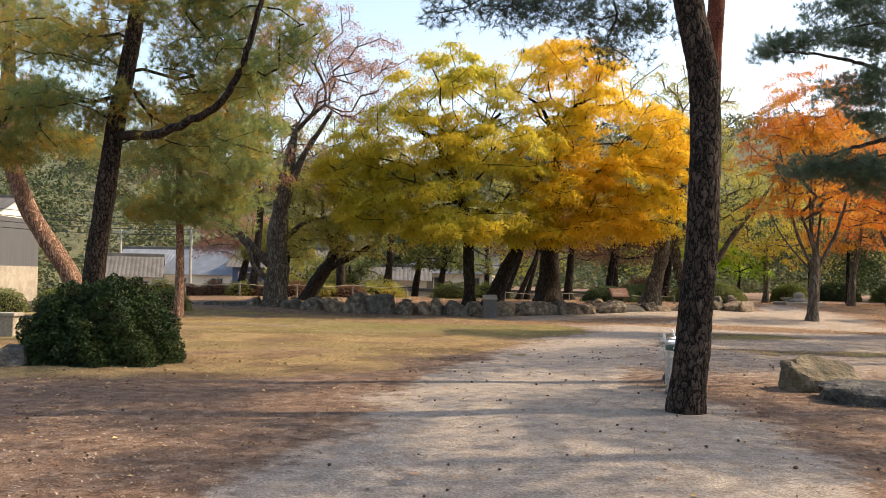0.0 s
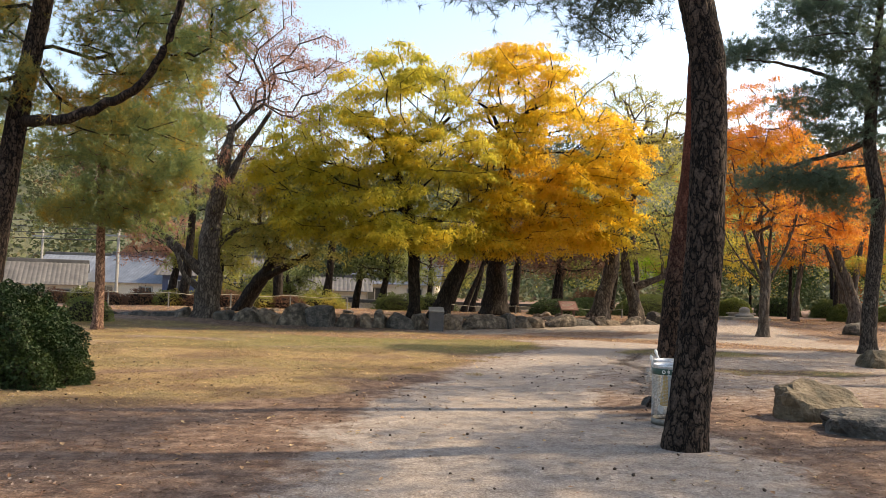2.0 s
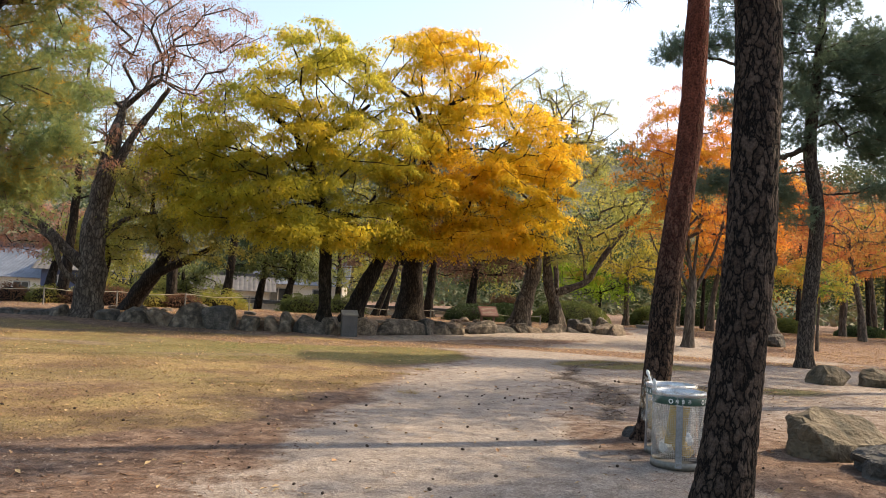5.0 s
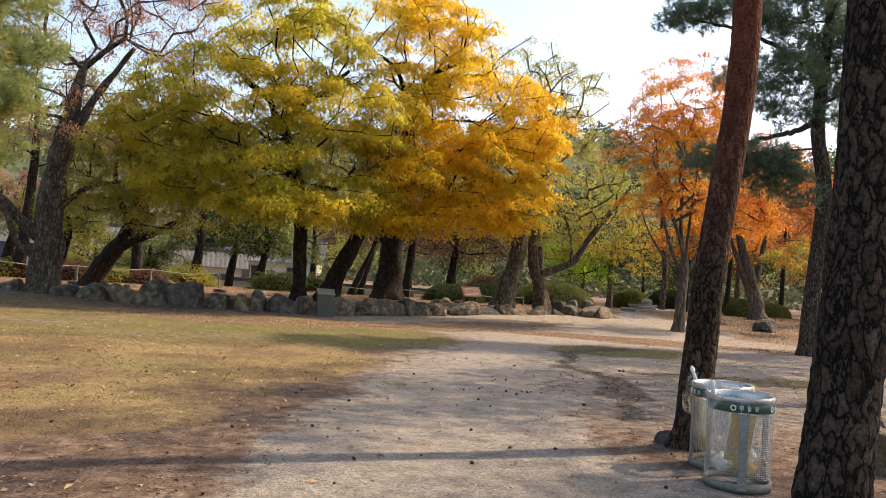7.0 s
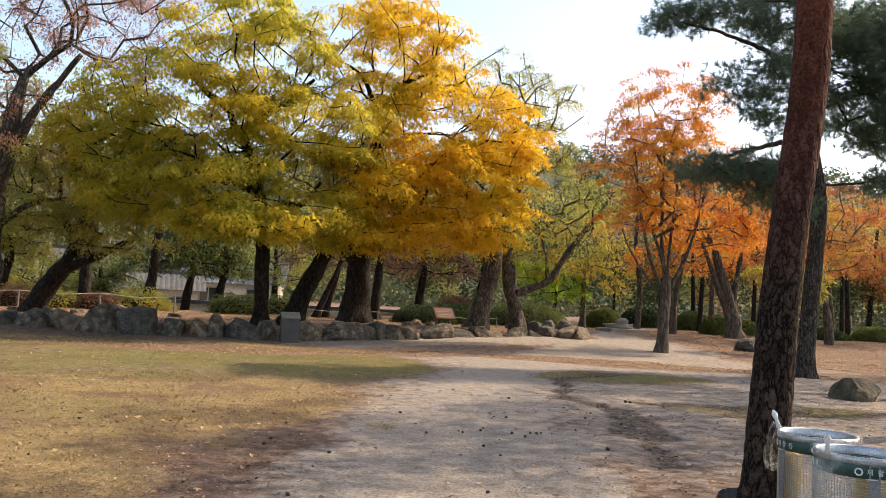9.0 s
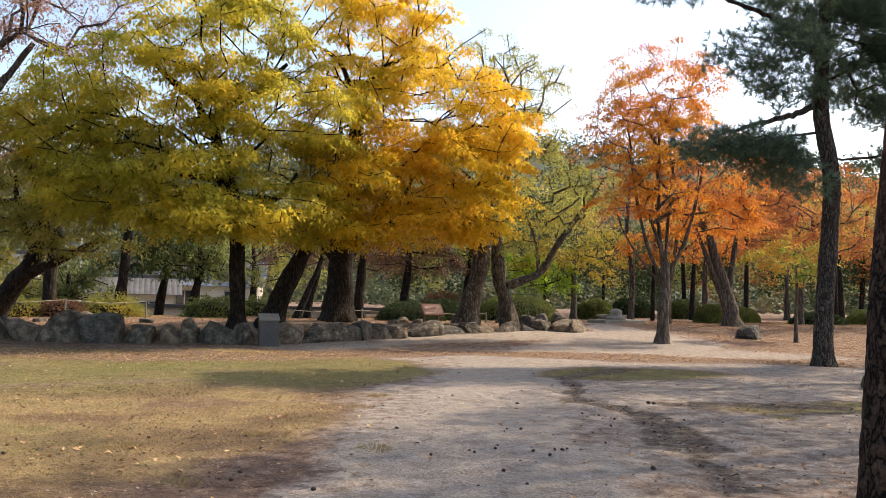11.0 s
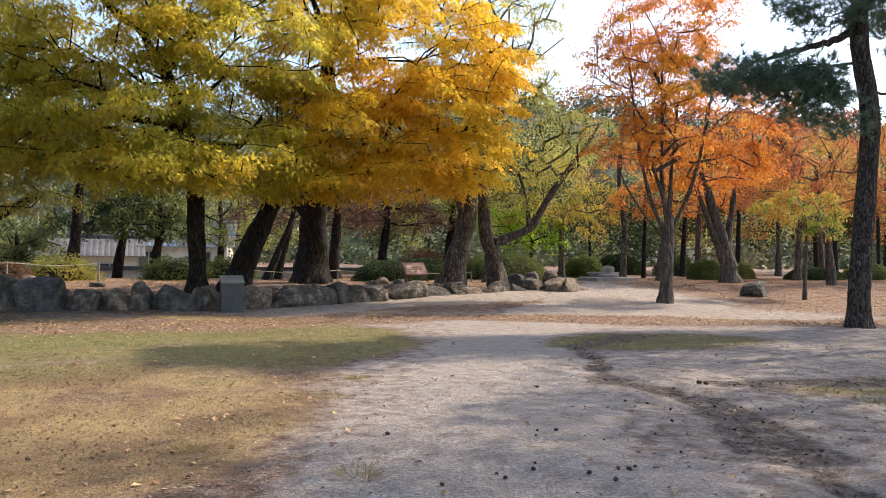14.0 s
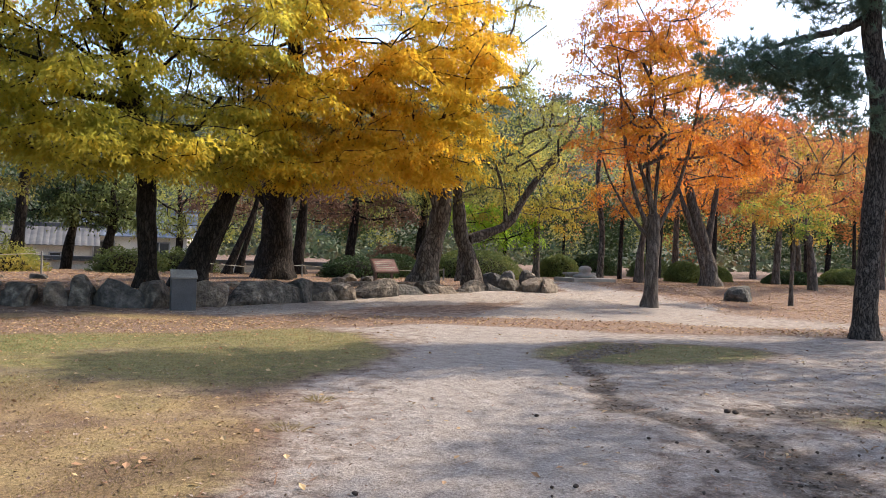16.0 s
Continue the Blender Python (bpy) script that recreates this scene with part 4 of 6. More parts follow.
    # inside the grove and towards the village
    for k, (x, y, h, w, leaf, lab) in enumerate(((-1.7, 47, 5.4, 2.4, L_DEEP, "dark evergreen tree near the houses"), (-8.8, 43, 4.2, 2.0, L_OLIVE, "low olive tree near the houses"), (-0.2, 45.5, 4.4, 1.8, L_CLIP, "light green tree near the houses"), (9.6, 46, 5.2, 3.0, L_BROWN, "tree with withered brown leaves"), (6.6, 49, 6.0, 3.2, L_BROWN, "tree with withered brown leaves"), (13.2, 47, 6.4, 3.0, L_OLIVE, "olive-green tree at the back of the grove"), (-3.2, 44.5, 8.5, 3.0, L_DULL, "olive-green tree at the back of the grove"), (-9.5, 39.5, 9.8, 3.6, L_DULL, "olive tree behind the old zelkova"), (-5.4, 41, 10.0, 3.4, L_OLIVE, "olive tree behind the old zelkova"), (-9.0, 51, 4.6, 2.4, L_OLIVE, "olive tree beside the houses"), (-6.0, 49, 4.2, 2.4, L_CLIP, "green tree beside the houses"), (-11.5, 45, 5.0, 2.4, L_PURPLE, "bare purple-brown tree near the houses"), (11.2, 52, 8.5, 3.4, L_OLIVE, "tall olive-green tree at the back of the grove"), (2.6, 52, 8.0, 3.2, L_OLIVE, "tall olive-green tree at the back of the grove"))):
        z = gz(x, y) - 0.03
        broad_tree("background_tree", lab, [(x, y, z), (x + 0.1, y, z + 1.2), (x + 0.3, y, z + h * 0.5), (x + 0.2, y, z + h * 0.75)], [0.26, 0.2, 0.15, 0.08],
                   [(x, y, z + h * 0.8, w, w * 0.8, h * 0.2), (x - w * 0.5, y, z + h * 0.58, w * 0.7, w * 0.6, h * 0.13), (x + w * 0.5, y, z + h * 0.55, w * 0.7, w * 0.6, h * 0.13)], 120, leaf, M_BARK_DARK, 0.13, 80, 0.66, 0.1, 70 + k, sides=12, limb_tip=0.018)


def make_pines():
    pine_tree("pine_tree", "tall pine with thick dark plated bark", [(2.83, 9.2, 0.0), (2.93, 9.2, 1.0), (3.03, 9.2, 2.4), (3.03, 9.2, 3.8), (2.8, 9.25, 5.2), (2.6, 9.4, 8.0), (2.9, 9.6, 10.5)], [0.2, 0.18, 0.172, 0.17, 0.16, 0.12, 0.05],
              [(-0.3, 10.5, 5.3, 0.7, 0.7, 0.25), (0.5, 10.5, 5.2, 0.8, 0.7, 0.28), (1.3, 10.5, 5.25, 0.9, 0.7, 0.3), (2.1, 10.5, 5.2, 0.8, 0.7, 0.3), (2.35, 10.4, 4.7, 0.5, 0.4, 0.25), (2.9, 11.0, 5.15, 0.5, 0.4, 0.25), (3.2, 9.6, 9.6, 3.2, 3.0, 1.6), (0.8, 9.0, 8.4, 2.0, 2.0, 0.7), (5.0, 10.5, 8.2, 2.0, 2.0, 0.8)], 380, N_DARK, M_BARK_PINE, 101, sides=96, step=0.03, plates=0.1, per=26, spread=0.36, width=0.007, length=0.13, count=18, flare=0.16)
    pine_tree("pine_tree", "leaning pine with reddish upper bark", [(3.66, 12.0, 0.0), (3.71, 12.0, 0.8), (3.82, 12.0, 2.0), (4.01, 12.0, 3.5), (4.13, 12.1, 5.2), (4.4, 12.3, 8.5), (4.5, 12.5, 11)], [0.155, 0.142, 0.135, 0.128, 0.12, 0.09, 0.04],
              [(5.2, 12.8, 10.4, 3.2, 3.0, 1.4), (7.0, 13.2, 8.8, 2.2, 2.0, 0.7), (3.2, 12.6, 9.0, 2.0, 2.0, 0.7)], 150, N_DARK, M_BARK_RED, 102, sides=84, step=0.035, plates=0.08, length=0.15, count=12, per=24, spread=0.45, width=0.012, flare=0.5)
    pine_tree("pine_tree", "dark grey pine with layered blue-green needles", [(13.75, 23.25, 0.0), (13.8, 23.25, 1.2), (14.0, 23.3, 2.8), (14.1, 23.3, 4.4), (13.9, 23.4, 6.2), (14.2, 23.5, 9.0), (14.4, 23.5, 11.5)], [0.22, 0.2, 0.19, 0.18, 0.16, 0.11, 0.05],
              [(11.0, 23.3, 5.0, 0.9, 0.7, 0.3), (12.2, 23.3, 5.15, 1.2, 0.9, 0.35), (13.0, 23.2, 4.4, 0.8, 0.7, 0.4), (12.4, 23.4, 4.8, 0.9, 0.8, 0.4), (12.6, 23.4, 7.4, 1.6, 1.4, 0.5), (16, 23.6, 7.0, 1.9, 1.6, 0.7), (14.2, 23.4, 9.0, 2.2, 2.0, 0.8), (13.6, 23.4, 10.8, 2.2, 2, 0.7), (16.6, 23.6, 9.4, 1.8, 1.6, 0.7), (11.6, 23.2, 8.9, 1.2, 1.2, 0.4), (10.0, 23.2, 8.6, 0.9, 0.9, 0.3), (10.4, 23.2, 4.8, 0.7, 0.6, 0.25), (16.4, 23, 5.0, 1.6, 1.2, 0.4), (15.5, 23.4, 8.2, 2.2, 1.8, 0.9), (12.9, 23.4, 6.5, 1.1, 1.0, 0.4), (17.0, 23.5, 6.2, 1.6, 1.2, 0.6), (12.2, 23.4, 9.8, 1.5, 1.4, 0.5)], 520, N_BLUE, M_BARK_ASH, 103, sides=48, step=0.06, plates=0.09, per=22, spread=0.46, width=0.015, length=0.19, count=20,
              arms=[([(13.95, 23.5, 6.3), (13.2, 23.4, 5.9), (12.2, 23.4, 5.6), (11.0, 23.3, 5.2)], 0.09, 0.03), ([(14.0, 23.4, 7.2), (12.9, 23.3, 7.9), (11.4, 23.3, 8.3), (10.0, 23.2, 8.4)], 0.08, 0.025)])
    pine_tree("pine_tree", "dark-barked pine with yellowing needles", [(-6.75, 15.2, 0.0), (-6.73, 15.2, 1.3), (-6.56, 15.2, 2.9), (-6.39, 15.2, 4.4), (-6.12, 15.2, 6.0), (-5.8, 15.2, 8.6)], [0.22, 0.195, 0.18, 0.165, 0.14, 0.06],
              [(-5.2, 15.0, 4.7, 1.3, 1.2, 0.35), (-4.2, 14.8, 5.4, 1.2, 1.2, 0.6), (-4.6, 15.0, 3.9, 1.4, 1.1, 0.45), (-7.4, 15.0, 4.6, 1.5, 1.2, 0.5), (-7.6, 15.4, 6.0, 1.6, 1.3, 0.5), (-5.4, 15.0, 6.7, 1.9, 1.4, 0.6), (-3.6, 14.4, 6.6, 1.2, 1.2, 0.5), (-2.7, 13.4, 5.6, 0.6, 0.6, 0.7), (-8.6, 15.2, 3.9, 1.2, 1.0, 0.4)], 380, N_WARM, M_BARK_PINE, 104, sides=48, step=0.06, plates=0.08, length=0.15, per=18, spread=0.36, width=0.009, count=22,
              arms=[([(-6.3, 15.2, 4.15), (-5.21, 13.95, 3.96), (-4.56, 13.76, 4.15), (-3.91, 13.39, 4.38), (-3.49, 13.21, 4.94), (-3.21, 13.11, 5.78), (-2.98, 13.02, 6.8)], 0.1, 0.035)])
    pine_tree("pine_tree", "leaning pine with sunlight painted into its tan bark", [(-7.7, 17.4, 0.0), (-8.15, 17.4, 1.3), (-8.83, 17.4, 2.3), (-9.3, 17.4, 3.1), (-9.75, 17.5, 4.3), (-9.8, 17.5, 5.6), (-9.85, 17.6, 7.6)], [0.21, 0.2, 0.19, 0.18, 0.17, 0.14, 0.06],
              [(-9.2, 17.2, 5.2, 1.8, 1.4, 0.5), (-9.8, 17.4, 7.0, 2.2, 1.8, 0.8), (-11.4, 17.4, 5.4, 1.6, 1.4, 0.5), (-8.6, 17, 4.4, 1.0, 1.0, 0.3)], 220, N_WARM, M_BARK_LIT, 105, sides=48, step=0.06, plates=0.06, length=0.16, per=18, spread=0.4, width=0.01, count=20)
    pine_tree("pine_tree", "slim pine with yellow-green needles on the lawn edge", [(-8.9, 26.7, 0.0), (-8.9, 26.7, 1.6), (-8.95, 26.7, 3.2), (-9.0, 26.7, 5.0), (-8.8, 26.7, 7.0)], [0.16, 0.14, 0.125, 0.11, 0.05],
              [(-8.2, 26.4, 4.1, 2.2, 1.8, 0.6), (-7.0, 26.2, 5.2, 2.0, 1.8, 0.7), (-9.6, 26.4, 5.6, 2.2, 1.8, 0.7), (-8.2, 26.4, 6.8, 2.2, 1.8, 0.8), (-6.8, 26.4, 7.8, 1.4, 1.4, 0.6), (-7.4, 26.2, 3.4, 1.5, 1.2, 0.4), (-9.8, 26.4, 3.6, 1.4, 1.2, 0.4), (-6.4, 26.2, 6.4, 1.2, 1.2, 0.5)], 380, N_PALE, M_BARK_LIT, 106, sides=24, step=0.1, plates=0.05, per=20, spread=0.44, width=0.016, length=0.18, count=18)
    # unseen pines added out of view, only to throw dappled shade on the ground
    for k, (x, y) in enumerate(((10.2, 8.0), (13.6, 10.6), (12.6, 15.6), (15.8, 18.0), (8.6, 3.2), (18.6, 21.0), (24.5, 24.0))):
        pine_tree("pine_tree", "tall unseen pine added to shade the open ground", [(x, y, 0.0), (x, y, 2.0), (x + 0.2, y, 5), (x + 0.1, y, 8), (x, y, 11.5)], [0.24, 0.21, 0.18, 0.13, 0.05],
                  [(x, y, 10.4, 3.0, 2.8, 1.2), (x - 2.0, y, 8.4, 1.8, 1.8, 0.6), (x + 1.8, y + 0.5, 8.8, 1.8, 1.8, 0.6)], 85, N_DARK, M_BARK_PINE, 110 + k, sides=20, step=0.3, per=30, spread=0.6, width=0.045, length=0.2, count=4)


# ---- stones ----
def rock(name, x, y, z, w, d, h, mat, label, category="boulder", group="", seed=0, rz=0.0, sub=3, lift=0.35, facets=9, blocky=0.75):
    bm = bmesh.new()
    bmesh.ops.create_icosphere(bm, subdivisions=sub, radius=1.0)
    r = random.Random(seed)
    cuts = []
    for _ in range(facets):
        n = Vector((r.gauss(0, 1), r.gauss(0, 1), r.gauss(0, 0.7))).normalized()
        cuts.append((n, r.uniform(0.55, 0.85)))
    off = Vector((seed * 3.7, seed * 1.3, 0))
    for v in bm.verts:
        p = v.co.copy()
        p = Vector((math.copysign(abs(p.x) ** blocky, p.x), math.copysign(abs(p.y) ** blocky, p.y), math.copysign(abs(p.z) ** blocky, p.z)))
        for n, k in cuts:
            over = p.dot(n) - k
            if over > 0:
                p -= n * over * 0.95
        p *= 1 + 0.13 * noise.noise(p * 1.6 + off) + 0.07 * noise.noise(p * 4.5 + off) + 0.03 * noise.noise(p * 11 + off)
        v.co = Vector((p.x * w / 1.85, p.y * d / 1.85, (p.z + lift) * h / (0.88 + lift)))
    ob = part(name, bm, mat, smooth=False)
    ob.matrix_basis = pose(x, y, z, 0, 0, rz)
    return tagged(ob, label, category, group)


STONES_LEFT = [(-10.93, 0.74, 0.27), (-10.27, 0.64, 0.24), (-9.68, 0.58, 0.31), (-8.73, 1.01, 0.3), (-7.9, 0.71, 0.59), (-6.08, 0.75, 0.43), (-5.33, 1.18, 0.51), (-4.29, 0.77, 0.56), (-3.46, 1.05, 0.7), (-2.36, 1.19, 0.65), (-1.49, 0.76, 0.46)]
STONES_RIGHT = [(-0.72, 0.49, 0.48), (-0.24, 0.52, 0.59), (0.49, 0.96, 0.56), (1.27, 0.6, 0.52), (2.45, 0.8, 0.57), (3.66, 1.77, 0.5), (4.66, 0.55, 0.58), (5.32, 0.81, 0.49), (6.02, 0.76, 0.48), (6.93, 1.21, 0.59), (8.07, 1.33, 0.55), (8.93, 0.55, 0.51), (9.51, 0.69, 0.36), (10.42, 1.25, 0.5), (11.42, 0.79, 0.47)]


def make_stones():
    mats = [M_STONE, M_STONE_DARK, M_STONE, M_STONE_TAN]
    for k, (x, w, h) in enumerate(STONES_LEFT + STONES_RIGHT):
        y = float(wall_y(x))
        rz = math.degrees(math.atan2(float(wall_y(x + 0.5)) - y, 0.5))
        rock("wall_stone", x, y + 0.25, 0.0, w * 1.2, 0.7 + 0.1 * (k % 3), h * 1.12, mats[k % 4] if k > 3 else M_STONE_DARK, "rough weathered boulder in the low stone edging", group="low stone edging", seed=k + 1, rz=rz, blocky=0.6)
    for k, (x, dy, w, h, m) in enumerate(((12.15, 0.1, 0.9, 0.42, M_STONE), (12.75, -0.25, 1.0, 0.5, M_STONE_TAN), (13.4, -0.3, 1.25, 0.46, M_STONE_TAN), (12.4, 0.9, 0.9, 0.55, M_STONE_DARK), (13.0, 0.6, 1.0, 0.6, M_STONE), (13.7, 0.4, 0.8, 0.42, M_STONE_TAN), (12.0, 1.3, 0.9, 0.45, M_STONE_DARK), (6.6, 2.6, 0.5, 0.3, M_STONE_TAN), (7.2, 3.4, 0.55, 0.35, M_STONE_TAN), (7.9, 3.0, 0.5, 0.32, M_STONE), (-3.6, 5.6, 0.9, 0.35, M_STONE), (-2.4, 1.4, 0.7, 0.3, M_STONE_DARK), (-5.2, 0.9, 0.7, 0.35, M_STONE))):
        y = float(wall_y(x)) + 0.35 + dy
        rock("garden_rock", x, y, gz(x, y) - 0.06, w, 0.6, h, m, "rough rock heaped by the stone edging", "rock", "heaped rocks", seed=60 + k, rz=20 * k)
    rock("boulder", 5.32, 11.2, -0.05, 1.05, 0.7, 0.48, M_STONE_MOSS, "large rounded tan boulder on bare ground", seed=91, rz=12, sub=4, facets=6, blocky=0.68)
    rock("boulder", 5.75, 10.15, -0.06, 1.6, 0.9, 0.3, M_STONE_DARK, "low flat dark boulder on bare ground", seed=82, rz=-14, sub=4, facets=5, blocky=0.6)
    rock("boulder", 11.3, 19.1, -0.06, 1.0, 0.7, 0.42, M_STONE_MOSS, "low rounded mossy boulder on bare ground", seed=83, sub=3, facets=4)
    rock("boulder", 12.5, 19.0, -0.06, 0.9, 0.7, 0.4, M_STONE_MOSS, "low rounded mossy boulder on bare ground", seed=84, sub=3, facets=4, rz=40)
    rock("boulder", 19.2, 32.6, gz(19.2, 32.6) - 0.05, 0.85, 0.7, 0.5, M_STONE_DARK, "dark round boulder among fallen leaves", seed=85, facets=4)
    rock("boulder", -6.75, 12.55, -0.05, 0.5, 0.5, 0.4, M_STONE_DARK, "dark boulder beside the bush", seed=86)
    rock("boulder", 3.55, 12.15, -0.05, 0.3, 0.25, 0.16, M_STONE_DARK, "dark stone at the foot of a pine", seed=87)


# ---- shrubs ----
def shrub(name, x, y, z, rx, ry, h, leaf, label, seed, n=9000, size=0.06, bumps=0.12, flat=1.2, category="bush", group=""):
    r = np.random.default_rng(seed)
    top = holder(name, x, y, z, label, category, group)
    d = r.normal(size=(n, 3))
    d /= np.linalg.norm(d, axis=1)[:, None]
    d[:, 2] = np.abs(d[:, 2]) * 1.0 - 0.06
    lump = 1 + bumps * value_noise(d[:, 0] * 3 + d[:, 2] * 2, d[:, 1] * 3 - d[:, 2], 1.8, seed) + bumps * 0.6 * value_noise(d[:, 0] * 8, d[:, 1] * 8 + d[:, 2] * 7, 1.4, seed + 1)
    rad = lump * (1 - 0.22 * r.uniform(0, 1, n) ** 2)
    sq = np.sign(d) * np.abs(d) ** 0.93
    pts = sq * rad[:, None] * np.array([rx, ry, h])
    pts[:, 2] = np.maximum(pts[:, 2], 0.02)
    v, f = leaf_quads(pts, r, size, flat, 1.7)
    part_np("foliage", v, f, leaf, top)
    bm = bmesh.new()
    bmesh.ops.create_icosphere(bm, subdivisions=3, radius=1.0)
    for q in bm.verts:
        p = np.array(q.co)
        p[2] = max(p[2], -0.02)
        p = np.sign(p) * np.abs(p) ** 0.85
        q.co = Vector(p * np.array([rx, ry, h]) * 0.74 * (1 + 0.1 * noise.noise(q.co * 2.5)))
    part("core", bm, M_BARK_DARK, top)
    return top


def make_kerb():
    """Flat stones laid in a row in the bed behind the edging."""
    for k in range(9):
        x = 3.1 + 0.78 * k
        y = 34.0 + 0.14 * k + 0.1 * math.sin(2.1 * k)
        rock("kerb_stone", x, y, gz(x, y) - 0.08, 0.86, 0.45, 0.2 + 0.03 * math.sin(3 * k), (M_STONE, M_STONE_TAN)[k % 2], "flat weathered stone laid in the raised bed", "stone", "stone row in the bed", seed=120 + k, rz=8, sub=2, facets=3, blocky=0.5)
    for k in range(7):
        x = -8.0 + 1.05 * k
        y = 37.2 + 0.25 * math.sin(1.7 * k)
        rock("kerb_stone", x, y, gz(x, y) - 0.08, 0.7, 0.4, 0.2, (M_STONE_DARK, M_STONE)[k % 2], "flat weathered stone laid in the raised bed", "stone", "stone row in the bed", seed=140 + k, rz=20 * k, sub=2, facets=4, blocky=0.6)


def make_shrubs():
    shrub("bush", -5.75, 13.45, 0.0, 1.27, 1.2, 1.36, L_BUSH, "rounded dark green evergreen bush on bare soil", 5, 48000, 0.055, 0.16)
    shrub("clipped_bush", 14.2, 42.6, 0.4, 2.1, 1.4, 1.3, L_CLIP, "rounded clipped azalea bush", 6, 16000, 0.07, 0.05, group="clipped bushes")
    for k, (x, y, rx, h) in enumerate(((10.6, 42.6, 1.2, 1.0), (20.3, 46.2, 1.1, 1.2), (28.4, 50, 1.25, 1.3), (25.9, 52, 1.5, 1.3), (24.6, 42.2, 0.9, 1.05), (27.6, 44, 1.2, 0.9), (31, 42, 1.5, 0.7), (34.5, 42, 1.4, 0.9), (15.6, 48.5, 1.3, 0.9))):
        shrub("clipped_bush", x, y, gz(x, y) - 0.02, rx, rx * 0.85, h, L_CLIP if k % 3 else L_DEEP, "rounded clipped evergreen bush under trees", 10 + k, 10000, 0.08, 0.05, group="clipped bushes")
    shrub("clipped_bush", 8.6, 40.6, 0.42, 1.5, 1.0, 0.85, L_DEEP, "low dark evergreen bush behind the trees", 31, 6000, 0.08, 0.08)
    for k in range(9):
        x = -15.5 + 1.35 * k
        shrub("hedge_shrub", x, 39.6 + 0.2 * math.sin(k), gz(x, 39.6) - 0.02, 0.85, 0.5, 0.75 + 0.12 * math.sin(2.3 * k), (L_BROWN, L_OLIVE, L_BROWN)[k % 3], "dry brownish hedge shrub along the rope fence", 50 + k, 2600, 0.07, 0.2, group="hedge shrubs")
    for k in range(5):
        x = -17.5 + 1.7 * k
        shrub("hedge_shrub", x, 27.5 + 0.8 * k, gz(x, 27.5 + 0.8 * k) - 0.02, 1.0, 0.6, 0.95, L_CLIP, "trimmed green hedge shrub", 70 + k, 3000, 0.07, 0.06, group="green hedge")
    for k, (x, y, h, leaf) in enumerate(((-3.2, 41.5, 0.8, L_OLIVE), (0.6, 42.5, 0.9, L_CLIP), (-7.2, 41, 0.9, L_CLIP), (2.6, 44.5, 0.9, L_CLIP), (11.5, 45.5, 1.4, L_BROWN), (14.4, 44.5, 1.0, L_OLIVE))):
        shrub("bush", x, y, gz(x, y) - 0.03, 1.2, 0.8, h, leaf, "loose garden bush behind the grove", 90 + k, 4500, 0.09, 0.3)


